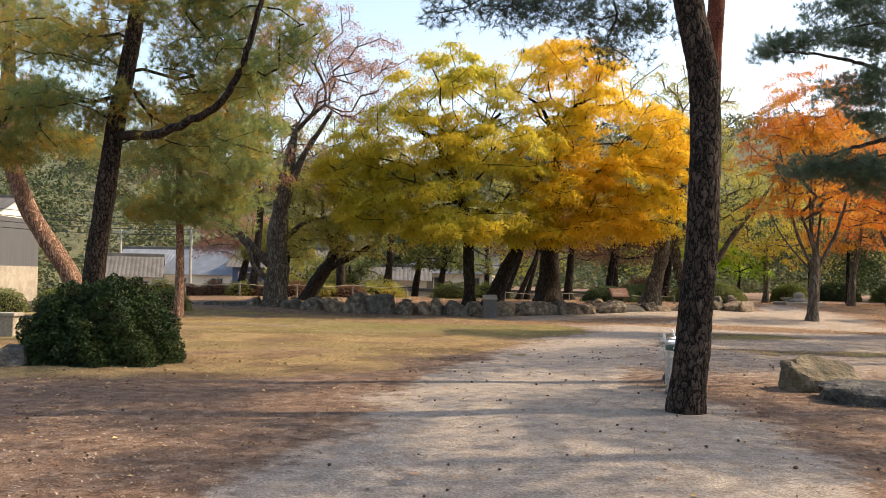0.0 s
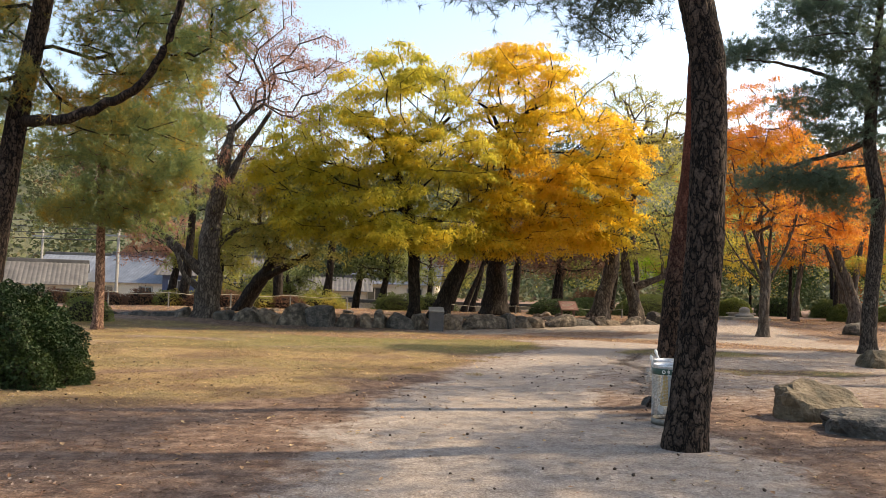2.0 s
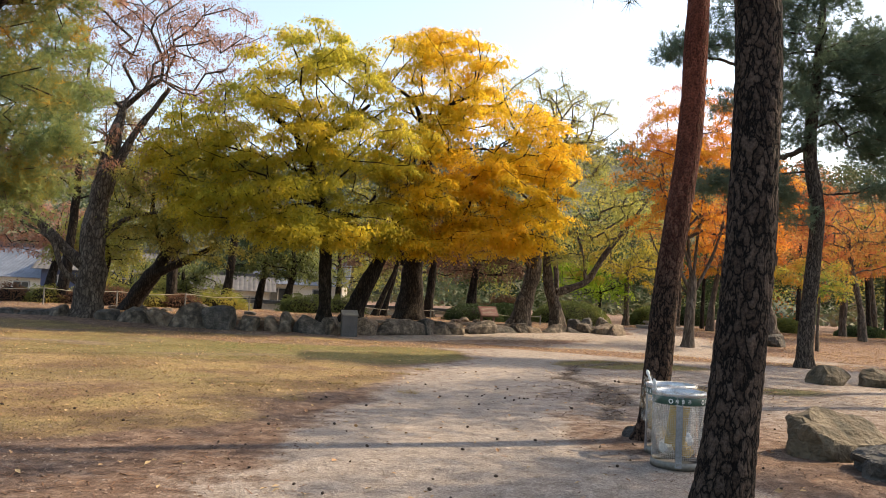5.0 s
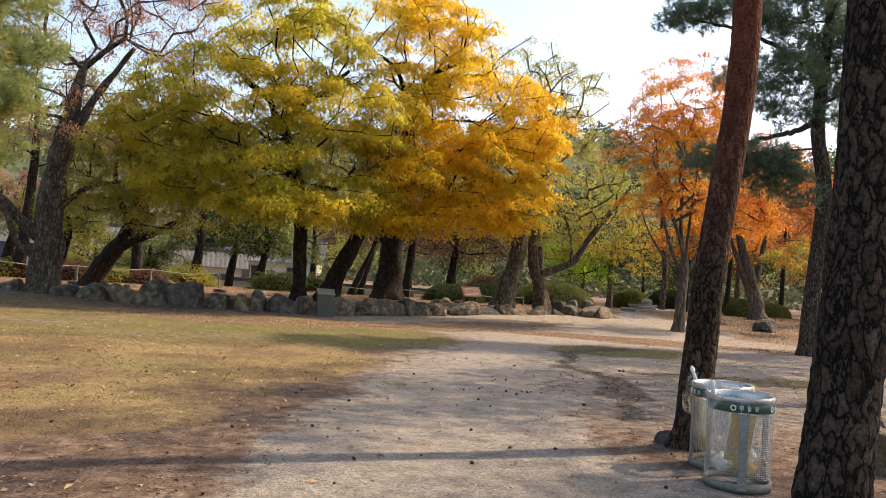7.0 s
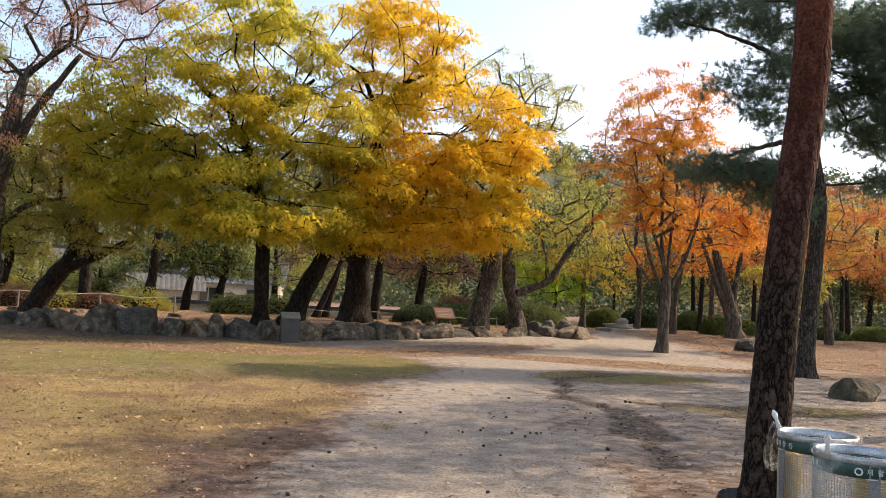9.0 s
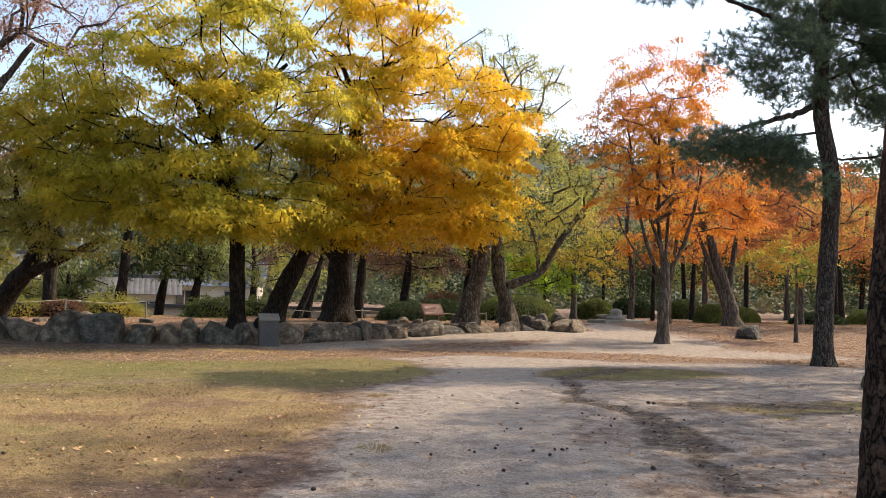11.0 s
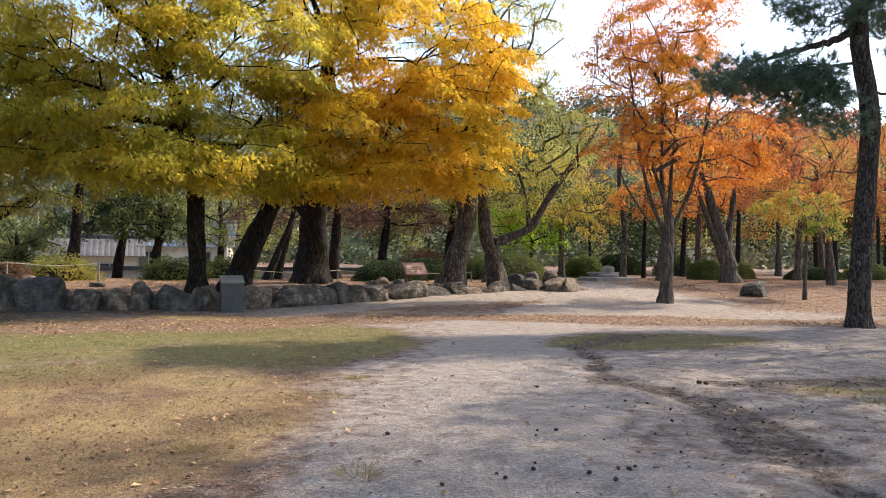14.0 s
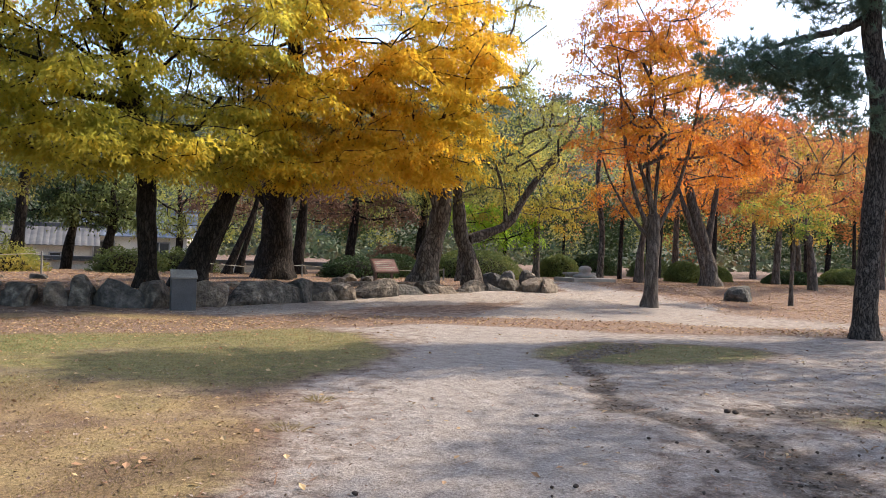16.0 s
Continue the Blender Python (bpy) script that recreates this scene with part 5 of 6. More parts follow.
# ---- bins ----
def litter_bin(x, y, rz, seed):
    r, h = 0.238, 0.695
    top = holder("litter_bin", x, y, gz(x, y), "round steel mesh litter bin with clear plastic bag", "litter bin", "mesh litter bins", rz=rz)
    bm = bmesh.new()
    lathe(bm, [(r - 0.016, h - 0.05), (r - 0.016, h - 0.008), (r - 0.006, h + 0.002), (r + 0.006, h), (r + 0.009, h - 0.015), (r + 0.005, h - 0.04), (r - 0.016, h - 0.05)], 48)
    part("rim", bm, M_STEEL, top, "bright steel rim", True)
    bm = bmesh.new()
    lathe(bm, [(r + 0.004, h - 0.112), (r + 0.007, h - 0.108), (r + 0.007, h - 0.045), (r + 0.004, h - 0.04)], 48)
    part("printed_band", bm, M_GREEN_BAND, top, "dark green band with white print", True)
    bm = bmesh.new()
    lathe(bm, [(0.02, 0.02), (r - 0.005, 0.02), (r + 0.006, 0.0), (r + 0.007, 0.06), (r + 0.002, 0.066), (r - 0.012, 0.066), (r - 0.015, 0.03)], 40)
    part("base_ring", bm, M_POLE, top, "dull steel base ring", True)
    V, F, base = [], [], 0
    rings = np.linspace(0.1, h - 0.06, 34)
    a = np.linspace(0, 2 * math.pi, 49)
    for z in rings:
        v, f = tube(np.stack([r * np.cos(a), r * np.sin(a), np.full(49, z)], -1), np.full(49, 0.0013), 3, base)
        V.append(v), F.append(f)
        base += len(v)
    for q in np.linspace(0, 2 * math.pi, 84, endpoint=False):
        v, f = tube([(r * math.cos(q), r * math.sin(q), 0.09), (r * math.cos(q), r * math.sin(q), h - 0.05)], [0.0013, 0.0013], 3, base)
        V.append(v), F.append(f)
        base += len(v)
    part_np("wire_mesh", np.vstack(V), np.vstack(F), M_STEEL, top)
    for q in (-131, -11, 109):
        bm = bmesh.new()
        box(bm, r, -0.03, 0.02, r + 0.006, 0.03, h - 0.03, 0.001)
        ob = part("strap", bm, M_STEEL_DULL, top)
        ob.matrix_basis = pose(0, 0, 0, 0, 0, q)
    # the bag hangs inside and folds over the rim
    rr = np.random.default_rng(seed)
    n = 40
    th = np.linspace(0, 2 * math.pi, n, endpoint=False)
    prof = [(r * 0.55, 0.12), (r * 0.8, 0.16), (r * 0.9, 0.32), (r * 0.9, 0.52), (r * 0.93, h - 0.04), (r + 0.018, h + 0.008), (r + 0.025, h - 0.03)]
    v = []
    for k, (pr, pz) in enumerate(prof):
        wob = 1 + (0.07 if k < 5 else 0.015) * np.sin(7 * th + k) * rr.uniform(0.3, 1, n)
        v.append(np.stack([pr * wob * np.cos(th), pr * wob * np.sin(th), pz + (0.012 * np.sin(9 * th + k) if k < 5 else 0 * th)], -1))
    v = np.vstack(v)
    i = np.arange(len(prof) - 1)[:, None] * n
    j = np.arange(n)[None, :]
    f = np.stack([i + j, i + (j + 1) % n, i + n + (j + 1) % n, i + n + j], -1).reshape(-1, 4)
    part_np("plastic_bag", v, f, M_FILM, top, "clear crumpled plastic bag", True)
    # tied loose end of the bag
    t = np.linspace(0, 1, 9)
    s = np.linspace(-1, 1, 7)
    T, S = np.meshgrid(t, s, indexing="ij")
    wv = np.stack([-(r + 0.03) - 0.05 * np.sin(2.5 * T) + 0.012 * np.sin(6 * S + 5 * T), S * (0.09 + 0.08 * T) * (1 - 0.35 * T) + 0.05 * T, h + 0.03 - 0.34 * T + 0.03 * np.abs(S)], -1).reshape(-1, 3)
    wi = (np.arange(8)[:, None] * 7 + np.arange(6)[None, :]).ravel()
    part_np("bag_flap", wv, np.stack([wi, wi + 1, wi + 8, wi + 7], -1), M_FILM, top, "loose hanging edge of the bag", True)
    bm = bmesh.new()
    lathe(bm, [(0.004, 0.0), (0.018, 0.01), (0.012, 0.06), (0.022, 0.1), (0.006, 0.13)], 8)
    ob = part("bag_knot", bm, M_WHITE, top, "white twisted corner of the bag", True)
    ob.matrix_basis = pose(-r - 0.02, 0.03, h - 0.01, 8, -18, 0)
    # print on the band: two groups of marks
    for a0 in (-150, -75, 30, 110):
        glyphs = [("ring", 0), ("재", 1), ("활", 2), ("용", 3)]
        for kind, g in glyphs:
            q = a0 + g * 13
            bm = bmesh.new()
            if kind == "ring":
                lathe(bm, [(0.014, 0.0), (0.014, 0.002), (0.022, 0.002), (0.022, 0.0)], 12)
                ob = part("print_mark", bm, M_WHITE, top)
                ob.matrix_basis = pose(0, 0, 0, 0, 0, q) @ pose(r + 0.0075, 0, h - 0.077, 0, 90, 0)
            else:
                bm.free()
                cu = bpy.data.curves.new("band_letter", "FONT")
                cu.body, cu.size, cu.align_x, cu.align_y, cu.extrude = kind, 0.038, "CENTER", "CENTER", 0.0006
                cu.materials.append(M_WHITE)
                ob = new("band_letter", cu)
                ob.parent = top
                ob.matrix_basis = pose(0, 0, 0, 0, 0, q) @ pose(r + 0.009, 0, h - 0.077, 90, 0, 90)
    for q in (-135, 45):
        bm = bmesh.new()
        box(bm, r + 0.0075, -0.03, h - 0.117, r + 0.0085, 0.03, h - 0.111)
        ob = part("print_bar", bm, M_WHITE, top)
        ob.matrix_basis = pose(0, 0, 0, 0, 0, q)
    # rubbish inside
    bm = bmesh.new()
    box(bm, -0.12, -0.05, 0.0, 0.06, -0.03, 0.36, 0.004)
    ob = part("cardboard", bm, M_CARD, top, "yellow printed cardboard sheet inside")
    ob.matrix_basis = pose(-0.09, -0.08, 0.22, 5, 6, -30)
    for k in range(4):
        bm = bmesh.new()
        bmesh.ops.create_icosphere(bm, subdivisions=2, radius=0.07)
        for q in bm.verts:
            q.co *= 1 + 0.35 * noise.noise(q.co * 18 + Vector((k, seed, 0)))
        ob = part("crumpled_wrapper", bm, M_WHITE if k % 2 else M_CARD, top)
        ob.matrix_basis = pose(0.1 * math.cos(2.1 * k), 0.1 * math.sin(2.1 * k), 0.14 + 0.03 * k)
    return top


def make_fittings():
    litter_bin(3.26, 10.67, 15, 1)
    litter_bin(3.48, 11.25, -60, 2)
    # grey service box in the stone edging
    x, y = 1.8, 30.15
    top = holder("service_box", x, y, 0.0, "dark grey steel pedestal box with pale sloping top", "utility box", rz=4)
    bm = bmesh.new()
    box(bm, -0.26, -0.13, -0.05, 0.26, 0.13, 0.74, 0.012)
    part("body", bm, M_GREY_BOX, top)
    bm = bmesh.new()
    box(bm, -0.275, -0.17, 0.0, 0.275, 0.17, 0.045, 0.01)
    ob = part("lid", bm, M_POLE, top, "pale sloping lid panel")
    ob.matrix_basis = pose(0, -0.01, 0.775, 28, 0, 0)
    # red information board
    x, y = 7.7, 34.6
    z = gz(x, y)
    top = holder("information_board", x, y, z, "small sloping red-brown information board on posts", "sign", rz=14)
    for dx in (-0.28, 0.28):
        bm = bmesh.new()
        box(bm, dx - 0.04, -0.04, -0.1, dx + 0.04, 0.04, 0.5, 0.006)
        part("post", bm, M_WOOD_BROWN, top)
    bm = bmesh.new()
    box(bm, -0.42, -0.26, -0.03, 0.42, 0.26, 0.03, 0.008)
    frame_ob = part("board", bm, M_WOOD_BROWN, top)
    frame_ob.matrix_basis = pose(0, -0.04, 0.62, 50, 0, 0)
    bm = bmesh.new()
    box(bm, -0.38, -0.22, 0.03, 0.38, 0.22, 0.036)
    part("panel", bm, M_SIGN_FACE, frame_ob, "faded red printed panel")
    for k in range(5):
        bm = bmesh.new()
        box(bm, -0.31, 0.12 - 0.07 * k, 0.036, 0.31 - 0.09 * (k % 3), 0.135 - 0.07 * k, 0.039)
        part("text_line", bm, M_ROPE, frame_ob)
    # stone monument
    x, y = 18.2, 40.4
    top = holder("stone_monument", x, y, gz(x, y), "pale granite pagoda finial on a low slab", "monument")
    bm = bmesh.new()
    box(bm, -1.0, -0.8, -0.1, 1.0, 0.8, 0.14, 0.03)
    part("slab", bm, M_GRANITE, top)
    bm = bmesh.new()
    lathe(bm, [(0.02, 0.14), (0.46, 0.14), (0.48, 0.22), (0.36, 0.28), (0.27, 0.3), (0.25, 0.4), (0.28, 0.47), (0.24, 0.56), (0.15, 0.62), (0.02, 0.64)], 24)
    part("finial", bm, M_GRANITE, top, smooth=True)
    x, y = 18.3, 41.0
    top = holder("stone_bench", x, y, gz(x, y), "low pale granite bench", "bench")
    bm = bmesh.new()
    box(bm, -0.7, -0.2, 0.26, 0.7, 0.2, 0.36, 0.02)
    part("seat", bm, M_GRANITE, top)
    for dx in (-0.5, 0.5):
        bm = bmesh.new()
        box(bm, dx - 0.1, -0.16, -0.05, dx + 0.1, 0.16, 0.27, 0.02)
        part("leg", bm, M_GRANITE, top)
    # rope fences
    for gname, pts, h in (("rope fence by the hedge", [(-15, 37.6), (-12.2, 37.4), (-9.6, 37.4), (-7, 38), (-4.4, 38.6), (-1.8, 39.2)], 0.65), ("rope fence in the grove", [(3.2, 40.4), (6.5, 40.6), (9.0, 40.2), (11.6, 39.6)], 0.4)):
        top = holder("rope_fence", pts[0][0], pts[0][1], gz(*pts[0]), "low post and rope fence with pale rope", "fence", gname)
        ox, oy, oz = pts[0][0], pts[0][1], gz(*pts[0])
        line = []
        for k, (px, py) in enumerate(pts):
            pz = gz(px, py) - oz
            bm = bmesh.new()
            lathe(bm, [(0.03, -0.1), (0.03, h + 0.03), (0.02, h + 0.05), (0.001, h + 0.055)], 8, px - ox, py - oy)
            for v in bm.verts:
                v.co.z += pz
            part("post", bm, M_POLE, top)
            line.append((px - ox, py - oy, pz + h))
            if k + 1 < len(pts):
                qx, qy = pts[k + 1]
                line.append(((px + qx) / 2 - ox, (py + qy) / 2 - oy, (pz + gz(qx, qy) - oz) / 2 + h - 0.08))
        p = smooth_path(line, 0.25)
        v, f = tube(p, np.full(len(p), 0.014), 6)
        part_np("rope", v, f, M_ROPE, top, "pale rope", True)


# ---- village ----
def tiled_roof(top, x0, x1, y0, y1, ze, zr, mat, ridge="x", over=0.5, gable=None):
    """A pitched roof of tile rows, with its ridge along x or y."""
    for side in (-1, 1):
        if ridge == "x":
            ym = (y0 + y1) / 2
            run, along = (y1 - y0) / 2 + over, x1 - x0 + 2 * over
            base = Matrix.Translation(((x0 + x1) / 2, ym, zr))
            turn = 0 if side < 0 else 180
        else:
            xm = (x0 + x1) / 2
            run, along = (x1 - x0) / 2 + over, y1 - y0 + 2 * over
            base = Matrix.Translation((xm, (y0 + y1) / 2, zr))
            turn = 90 if side < 0 else -90
        drop = (zr - ze) * run / (run - over)
        n = max(4, int(along / 0.3))
        us = np.linspace(-along / 2, along / 2, n * 6 + 1)
        wave = 0.025 * np.abs(np.sin(np.arange(n * 6 + 1) * math.pi / 6))
        rows = max(3, int(run / 0.35))
        V = []
        for k in range(rows + 1):
            for lip in (0.0, 0.03):
                s = k / rows
                V.append(np.stack([us, np.full_like(us, -run * s), -drop * s + wave + (lip if 0 < k <= rows else 0)], -1))
        V = np.vstack(V)
        m = n * 6 + 1
        i = np.arange(2 * (rows + 1) - 1)[:, None] * m
        j = np.arange(m - 1)[None, :]
        f = np.stack([i + j, i + j + 1, i + m + j + 1, i + m + j], -1).reshape(-1, 4)
        ob = part_np("roof_slope", V, f, mat, top)
        ob.matrix_basis = base @ pose(0, 0, 0, 0, 0, turn)
    bm = bmesh.new()
    if ridge == "x":
        box(bm, x0 - over, (y0 + y1) / 2 - 0.14, zr - 0.1, x1 + over, (y0 + y1) / 2 + 0.14, zr + 0.2, 0.05)
    else:
        box(bm, (x0 + x1) / 2 - 0.14, y0 - over, zr - 0.1, (x0 + x1) / 2 + 0.14, y1 + over, zr + 0.2, 0.05)
    part("ridge", bm, M_TILE_GREY, top, "capped tile ridge")
    gm = gable or M_PLASTER
    ends = ((x0, x1) if ridge == "x" else (y0, y1))
    for e in ends:
        bm = bmesh.new()
        if ridge == "x":
            a, b, c = (e, y0, ze), (e, y1, ze), (e, (y0 + y1) / 2, zr - 0.05)
            t = Vector((0.15 if e == x0 else -0.15, 0, 0))
        else:
            a, b, c = (x0, e, ze), (x1, e, ze), ((x0 + x1) / 2, e, zr - 0.05)
            t = Vector((0, 0.15 if e == y0 else -0.15, 0))
        q = [bm.verts.new(p) for p in (a, b, c)]
        w = [bm.verts.new(Vector(p) + t) for p in (a, b, c)]
        bm.faces.new(q), bm.faces.new(w[::-1])
        for i in range(3):
            bm.faces.new((q[i], w[i], w[(i + 1) % 3], q[(i + 1) % 3]))
        part("gable", bm, gm, top)


def house(x, y, z, w, d, ze, zr, roof, wall, label, ridge="x", rz=0.0, gable=None, windows=2):
    top = holder("house", x, y, z, label, "house", "village houses", rz=rz)
    bm = bmesh.new()
    box(bm, -w / 2, -d / 2, -0.3, w / 2, d / 2, ze)
    part("wall", bm, wall, top)
    tiled_roof(top, -w / 2, w / 2, -d / 2, d / 2, ze, zr, roof, ridge, 0.5, gable)
    for k in range(windows):
        cx = -w / 2 + w * (k + 0.5) / windows
        bm = bmesh.new()
        box(bm, cx - 0.6, -d / 2 - 0.05, ze - 1.5, cx + 0.6, -d / 2 + 0.02, ze - 0.5, 0.01)
        win = part("window", bm, M_GREY_LID, top)
        for s in (-1, 1):
            bm = bmesh.new()
            box(bm, cx + s * 0.28 - 0.24, -d / 2 - 0.06, ze - 1.42, cx + s * 0.28 + 0.24, -d / 2 - 0.04, ze - 0.58)
            part("pane", bm, M_GLASS, win)
    return top


def make_village():
    g = -2.2
    house(-24.4, 61, g, 4.4, 5, 3.6, 5.0, M_TILE_GREY, M_PLASTER, "low white house with old grey tiled roof", rz=18)
    house(-22.5, 72, g, 12, 7, 4.2, 5.9, M_TILE_BLUE, M_PLASTER, "long white house with blue-grey tiled roof", rz=4)
    house(-17.4, 63, g, 7, 6, 3.9, 5.8, M_TILE_BLUE, M_PLASTER, "white house with blue roof and ochre gable", rz=-24, gable=M_ORANGE_WALL)
    house(-12.2, 60, g, 6, 6, 4.4, 5.7, M_TILE_GREY, M_NAVY, "house with navy metal cladding and grey roof", windows=3)
    house(1.2, 64, g, 6, 6, 4.3, 6.0, M_TILE_BLUE, M_PLASTER, "white walled house with blue-grey tiled roof", rz=-8, gable=M_ORANGE_WALL)
    house(-4.2, 61, g, 5.5, 5, 3.6, 4.5, M_TILE_GREY, M_PLASTER, "low cream house with dark tiled eaves", rz=3)
    hall = house(-43.5, 70, g, 11, 8, 8.4, 10.2, M_TILE_GREY, M_CLAD, "taller grey-clad building with white ground floor", windows=0)
    bm = bmesh.new()
    box(bm, -5.53, -4.03, -0.3, 5.53, 4.03, 4.1, 0.01)
    part("ground_floor", bm, M_BEIGE, hall, "white rendered ground floor")
    for k in range(5):
        bm = bmesh.new()
        box(bm, -4.9 + 2.1 * k, -4.09, 0.2, -3.3 + 2.1 * k, -4.0, 3.2, 0.01)
        part("window", bm, M_GLASS, hall, "dark ground-floor window")
    bm = bmesh.new()
    box(bm, 2.0, -4.12, 4.7, 5.0, -4.0, 5.3, 0.02)
    part("name_board", bm, M_WHITE, hall, "narrow white name board")
    # white tile-capped garden wall
    for x0, y0, x1, y1 in ((-9, 54, 1.5, 53), (1.9, 53, 11.5, 52)):
        ln, an = math.hypot(x1 - x0, y1 - y0), math.degrees(math.atan2(y1 - y0, x1 - x0))
        top = holder("garden_wall", x0, y0, -2.2, "white plastered garden wall capped with grey tiles", "wall", rz=an)
        bm = bmesh.new()
        box(bm, 0, -0.12, -0.2, ln, 0.12, 2.75)
        part("wall", bm, M_PLASTER, top)
        bm = bmesh.new()
        for k in range(int(ln / 0.28)):
            box(bm, k * 0.28 + 0.02, -0.3, 2.76, k * 0.28 + 0.25, 0.3, 2.83, 0.01)
        box(bm, 0, -0.12, 2.82, ln, 0.12, 2.98, 0.03)
        part("tile_cap", bm, M_TILE_GREY, top, "grey tile capping")
    # low pale wall on the far side of the lawn
    top = holder("low_wall", -13.0, 18.3, 0.0, "low weathered beige wall behind the bush", "wall", rz=-4)
    bm = bmesh.new()
    box(bm, -3.3, -0.15, -0.1, 3.3, 0.15, 0.46, 0.02)
    part("body", bm, M_BEIGE, top)
    bm = bmesh.new()
    box(bm, -3.35, -0.2, 0.46, 3.35, 0.2, 0.54, 0.02)
    part("coping", bm, M_GRANITE, top)
    poles = [(-17.6, 55, 7.2), (-27, 66, 7.6), (-8.5, 74, 7.6)]
    for x, y, h in poles:
        z = gz(x, y)
        top = holder("utility_pole", x, y, z, "grey concrete utility pole with crossarm", "utility pole")
        bm = bmesh.new()
        lathe(bm, [(0.13, -0.2), (0.085, h), (0.001, h + 0.01)], 12)
        part("pole", bm, M_POLE, top, smooth=True)
        bm = bmesh.new()
        box(bm, -0.8, -0.05, h - 0.55, 0.8, 0.05, h - 0.45, 0.01)
        part("crossarm", bm, M_STEEL_DULL, top)
    for k in range(4):
        a, b = Vector((-60, 78, 8.0 + 0.7 * k)), Vector((-17.6, 55, 4.2 + 0.35 * k))
        pts = [a + (b - a) * s + Vector((0, 0, -1.4 * 4 * s * (1 - s) * 0.6)) for s in np.linspace(0, 1, 14)]
        v, f = tube([tuple(p) for p in pts], np.full(14, 0.03), 5)
        tagged(part_np("overhead_cable", v, f, M_CABLE), "thin dark overhead cable", "cable", "overhead cables")


# ---- woods and hills ----
def make_woods():
    r = np.random.default_rng(55)
    # hills
    ax = np.linspace(-1.25, 1.35, 130)
    rows = np.linspace(0, 1, 30)
    A, R = np.meshgrid(ax, rows)
    D = 95 + 170 * R
    X, Y = D * np.sin(A), D * np.cos(A)
    ridge = 27 + 7 * np.sin(2.1 * A + 0.6) + 4 * np.sin(5.3 * A) + 10 * smoothstep(0.05, -0.6, A)
    Z = -3 + ridge * smoothstep(0, 1, R) * 1.35 + 1.4 * value_noise(X, Y, 0.12, 8)
    n = len(ax)
    i = (np.arange(len(rows) - 1)[:, None] * n + np.arange(n - 1)[None, :]).ravel()
    M_HILL = surface("wooded hillside soil", [(0.05, 0.065, 0.035), (0.1, 0.1, 0.055)], 0.1, 0.95, fine=1.0, bumpy=0.5, dist=0.5)
    ob = part_np("hillside", np.stack([X, Y, Z], -1).reshape(-1, 3), np.stack([i, i + 1, i + n + 1, i + n], -1), M_HILL, smooth=True)
    tagged(ob, "wooded hillside behind the village", "hill", kind="structure")
    # trees on the hills
    m = 950
    aa, rr = r.uniform(-0.8, 0.85, m), r.uniform(0, 1, m) ** 1.1
    d = 95 + 170 * rr
    x, y = d * np.sin(aa), d * np.cos(aa)
    rid = 27 + 7 * np.sin(2.1 * aa + 0.6) + 4 * np.sin(5.3 * aa) + 10 * smoothstep(0.05, -0.6, aa)
    z = -3 + rid * smoothstep(0, 1, rr) * 1.35
    sz = r.uniform(3.0, 5.2, m)
    k = 150
    dv = r.normal(size=(m * k, 3))
    dv /= np.linalg.norm(dv, axis=1)[:, None]
    dv[:, 2] = np.abs(dv[:, 2])
    c = np.repeat(np.stack([x, y, z], -1), k, axis=0) + dv * np.repeat(sz, k)[:, None] * np.array([1, 1, 1.5]) * r.uniform(0.75, 1.05, (m * k, 1))
    v, f = leaf_quads(c, r, 0.75, 0.9, 1.3)
    tagged(part_np("hill_woods", v, f, L_FAR), "dense mixed woods covering the far hills", "woods", kind="stuff")
    # far edge of the park: a belt of trees
    for name, mat, lab, spots, hh, ww in (
            ("far_evergreens", L_DEEP, "belt of dark evergreen trees at the park edge", [(14 + 2.7 * q + r.uniform(-1, 1), 54 + r.uniform(-3, 5) - 0.22 * q) for q in range(22)], 7.0, 2.4),
            ("far_mixed_trees", L_OLIVE, "belt of olive-green trees at the park edge", [(6 + 3.1 * q + r.uniform(-1, 1), 62 + r.uniform(-3, 4)) for q in range(20)], 10.0, 3.0),
            ("far_red_trees", L_RED, "belt of autumn red trees at the park edge", [(27 + 5.2 * q + r.uniform(-1, 1), 53 + r.uniform(-4, 3) - 0.3 * q) for q in range(8)], 9.0, 2.8)):
        c = []
        for sx, sy in spots:
            h = hh * r.uniform(0.75, 1.2)
            for _ in range(9):
                q = np.array([sx + r.normal(0, ww * 0.5), sy + r.normal(0, ww * 0.5), h * r.uniform(0.3, 1.0)])
                c.append(q)
        c = np.array(c)
        pts = pads(c, r, 290, 1.5, 0.45)
        v, f = leaf_quads(pts, r, 0.19, 0.8, 1.5)
        tagged(part_np(name, v, f, mat), lab, "woods", kind="stuff")
    # trunks in the park's far wood
    for q in range(18):
        x, y = 23 + 2.0 * q + r.uniform(-0.6, 0.6), 49 + r.uniform(-4, 5) - 0.25 * q
        h = r.uniform(5, 8)
        b = r.uniform(0.1, 0.2)
        ln = r.normal(0, 0.35)
        p = smooth_path([(x, y, gz(x, y) - 0.1), (x + ln * 0.3, y, h * 0.4), (x + ln, y, h)], 0.5)
        v, f = tube(p - p[0], np.linspace(b, b * 0.5, len(p)), 9)
        ob = part_np("tree_trunk", v, f, M_BARK_DARK, smooth=True)
        ob.matrix_basis = Matrix.Translation(p[0])
        tagged(ob, "slim dark trunk in the far wood", "tree", "far wood trunks")


# ---- ground cover ----
def inside(mask, x, y):
    ix = np.clip(np.searchsorted(gx, x) - 1, 0, nx - 1)
    iy = np.clip(np.searchsorted(gy, y) - 1, 0, ny - 1)
    return mask[iy, ix]


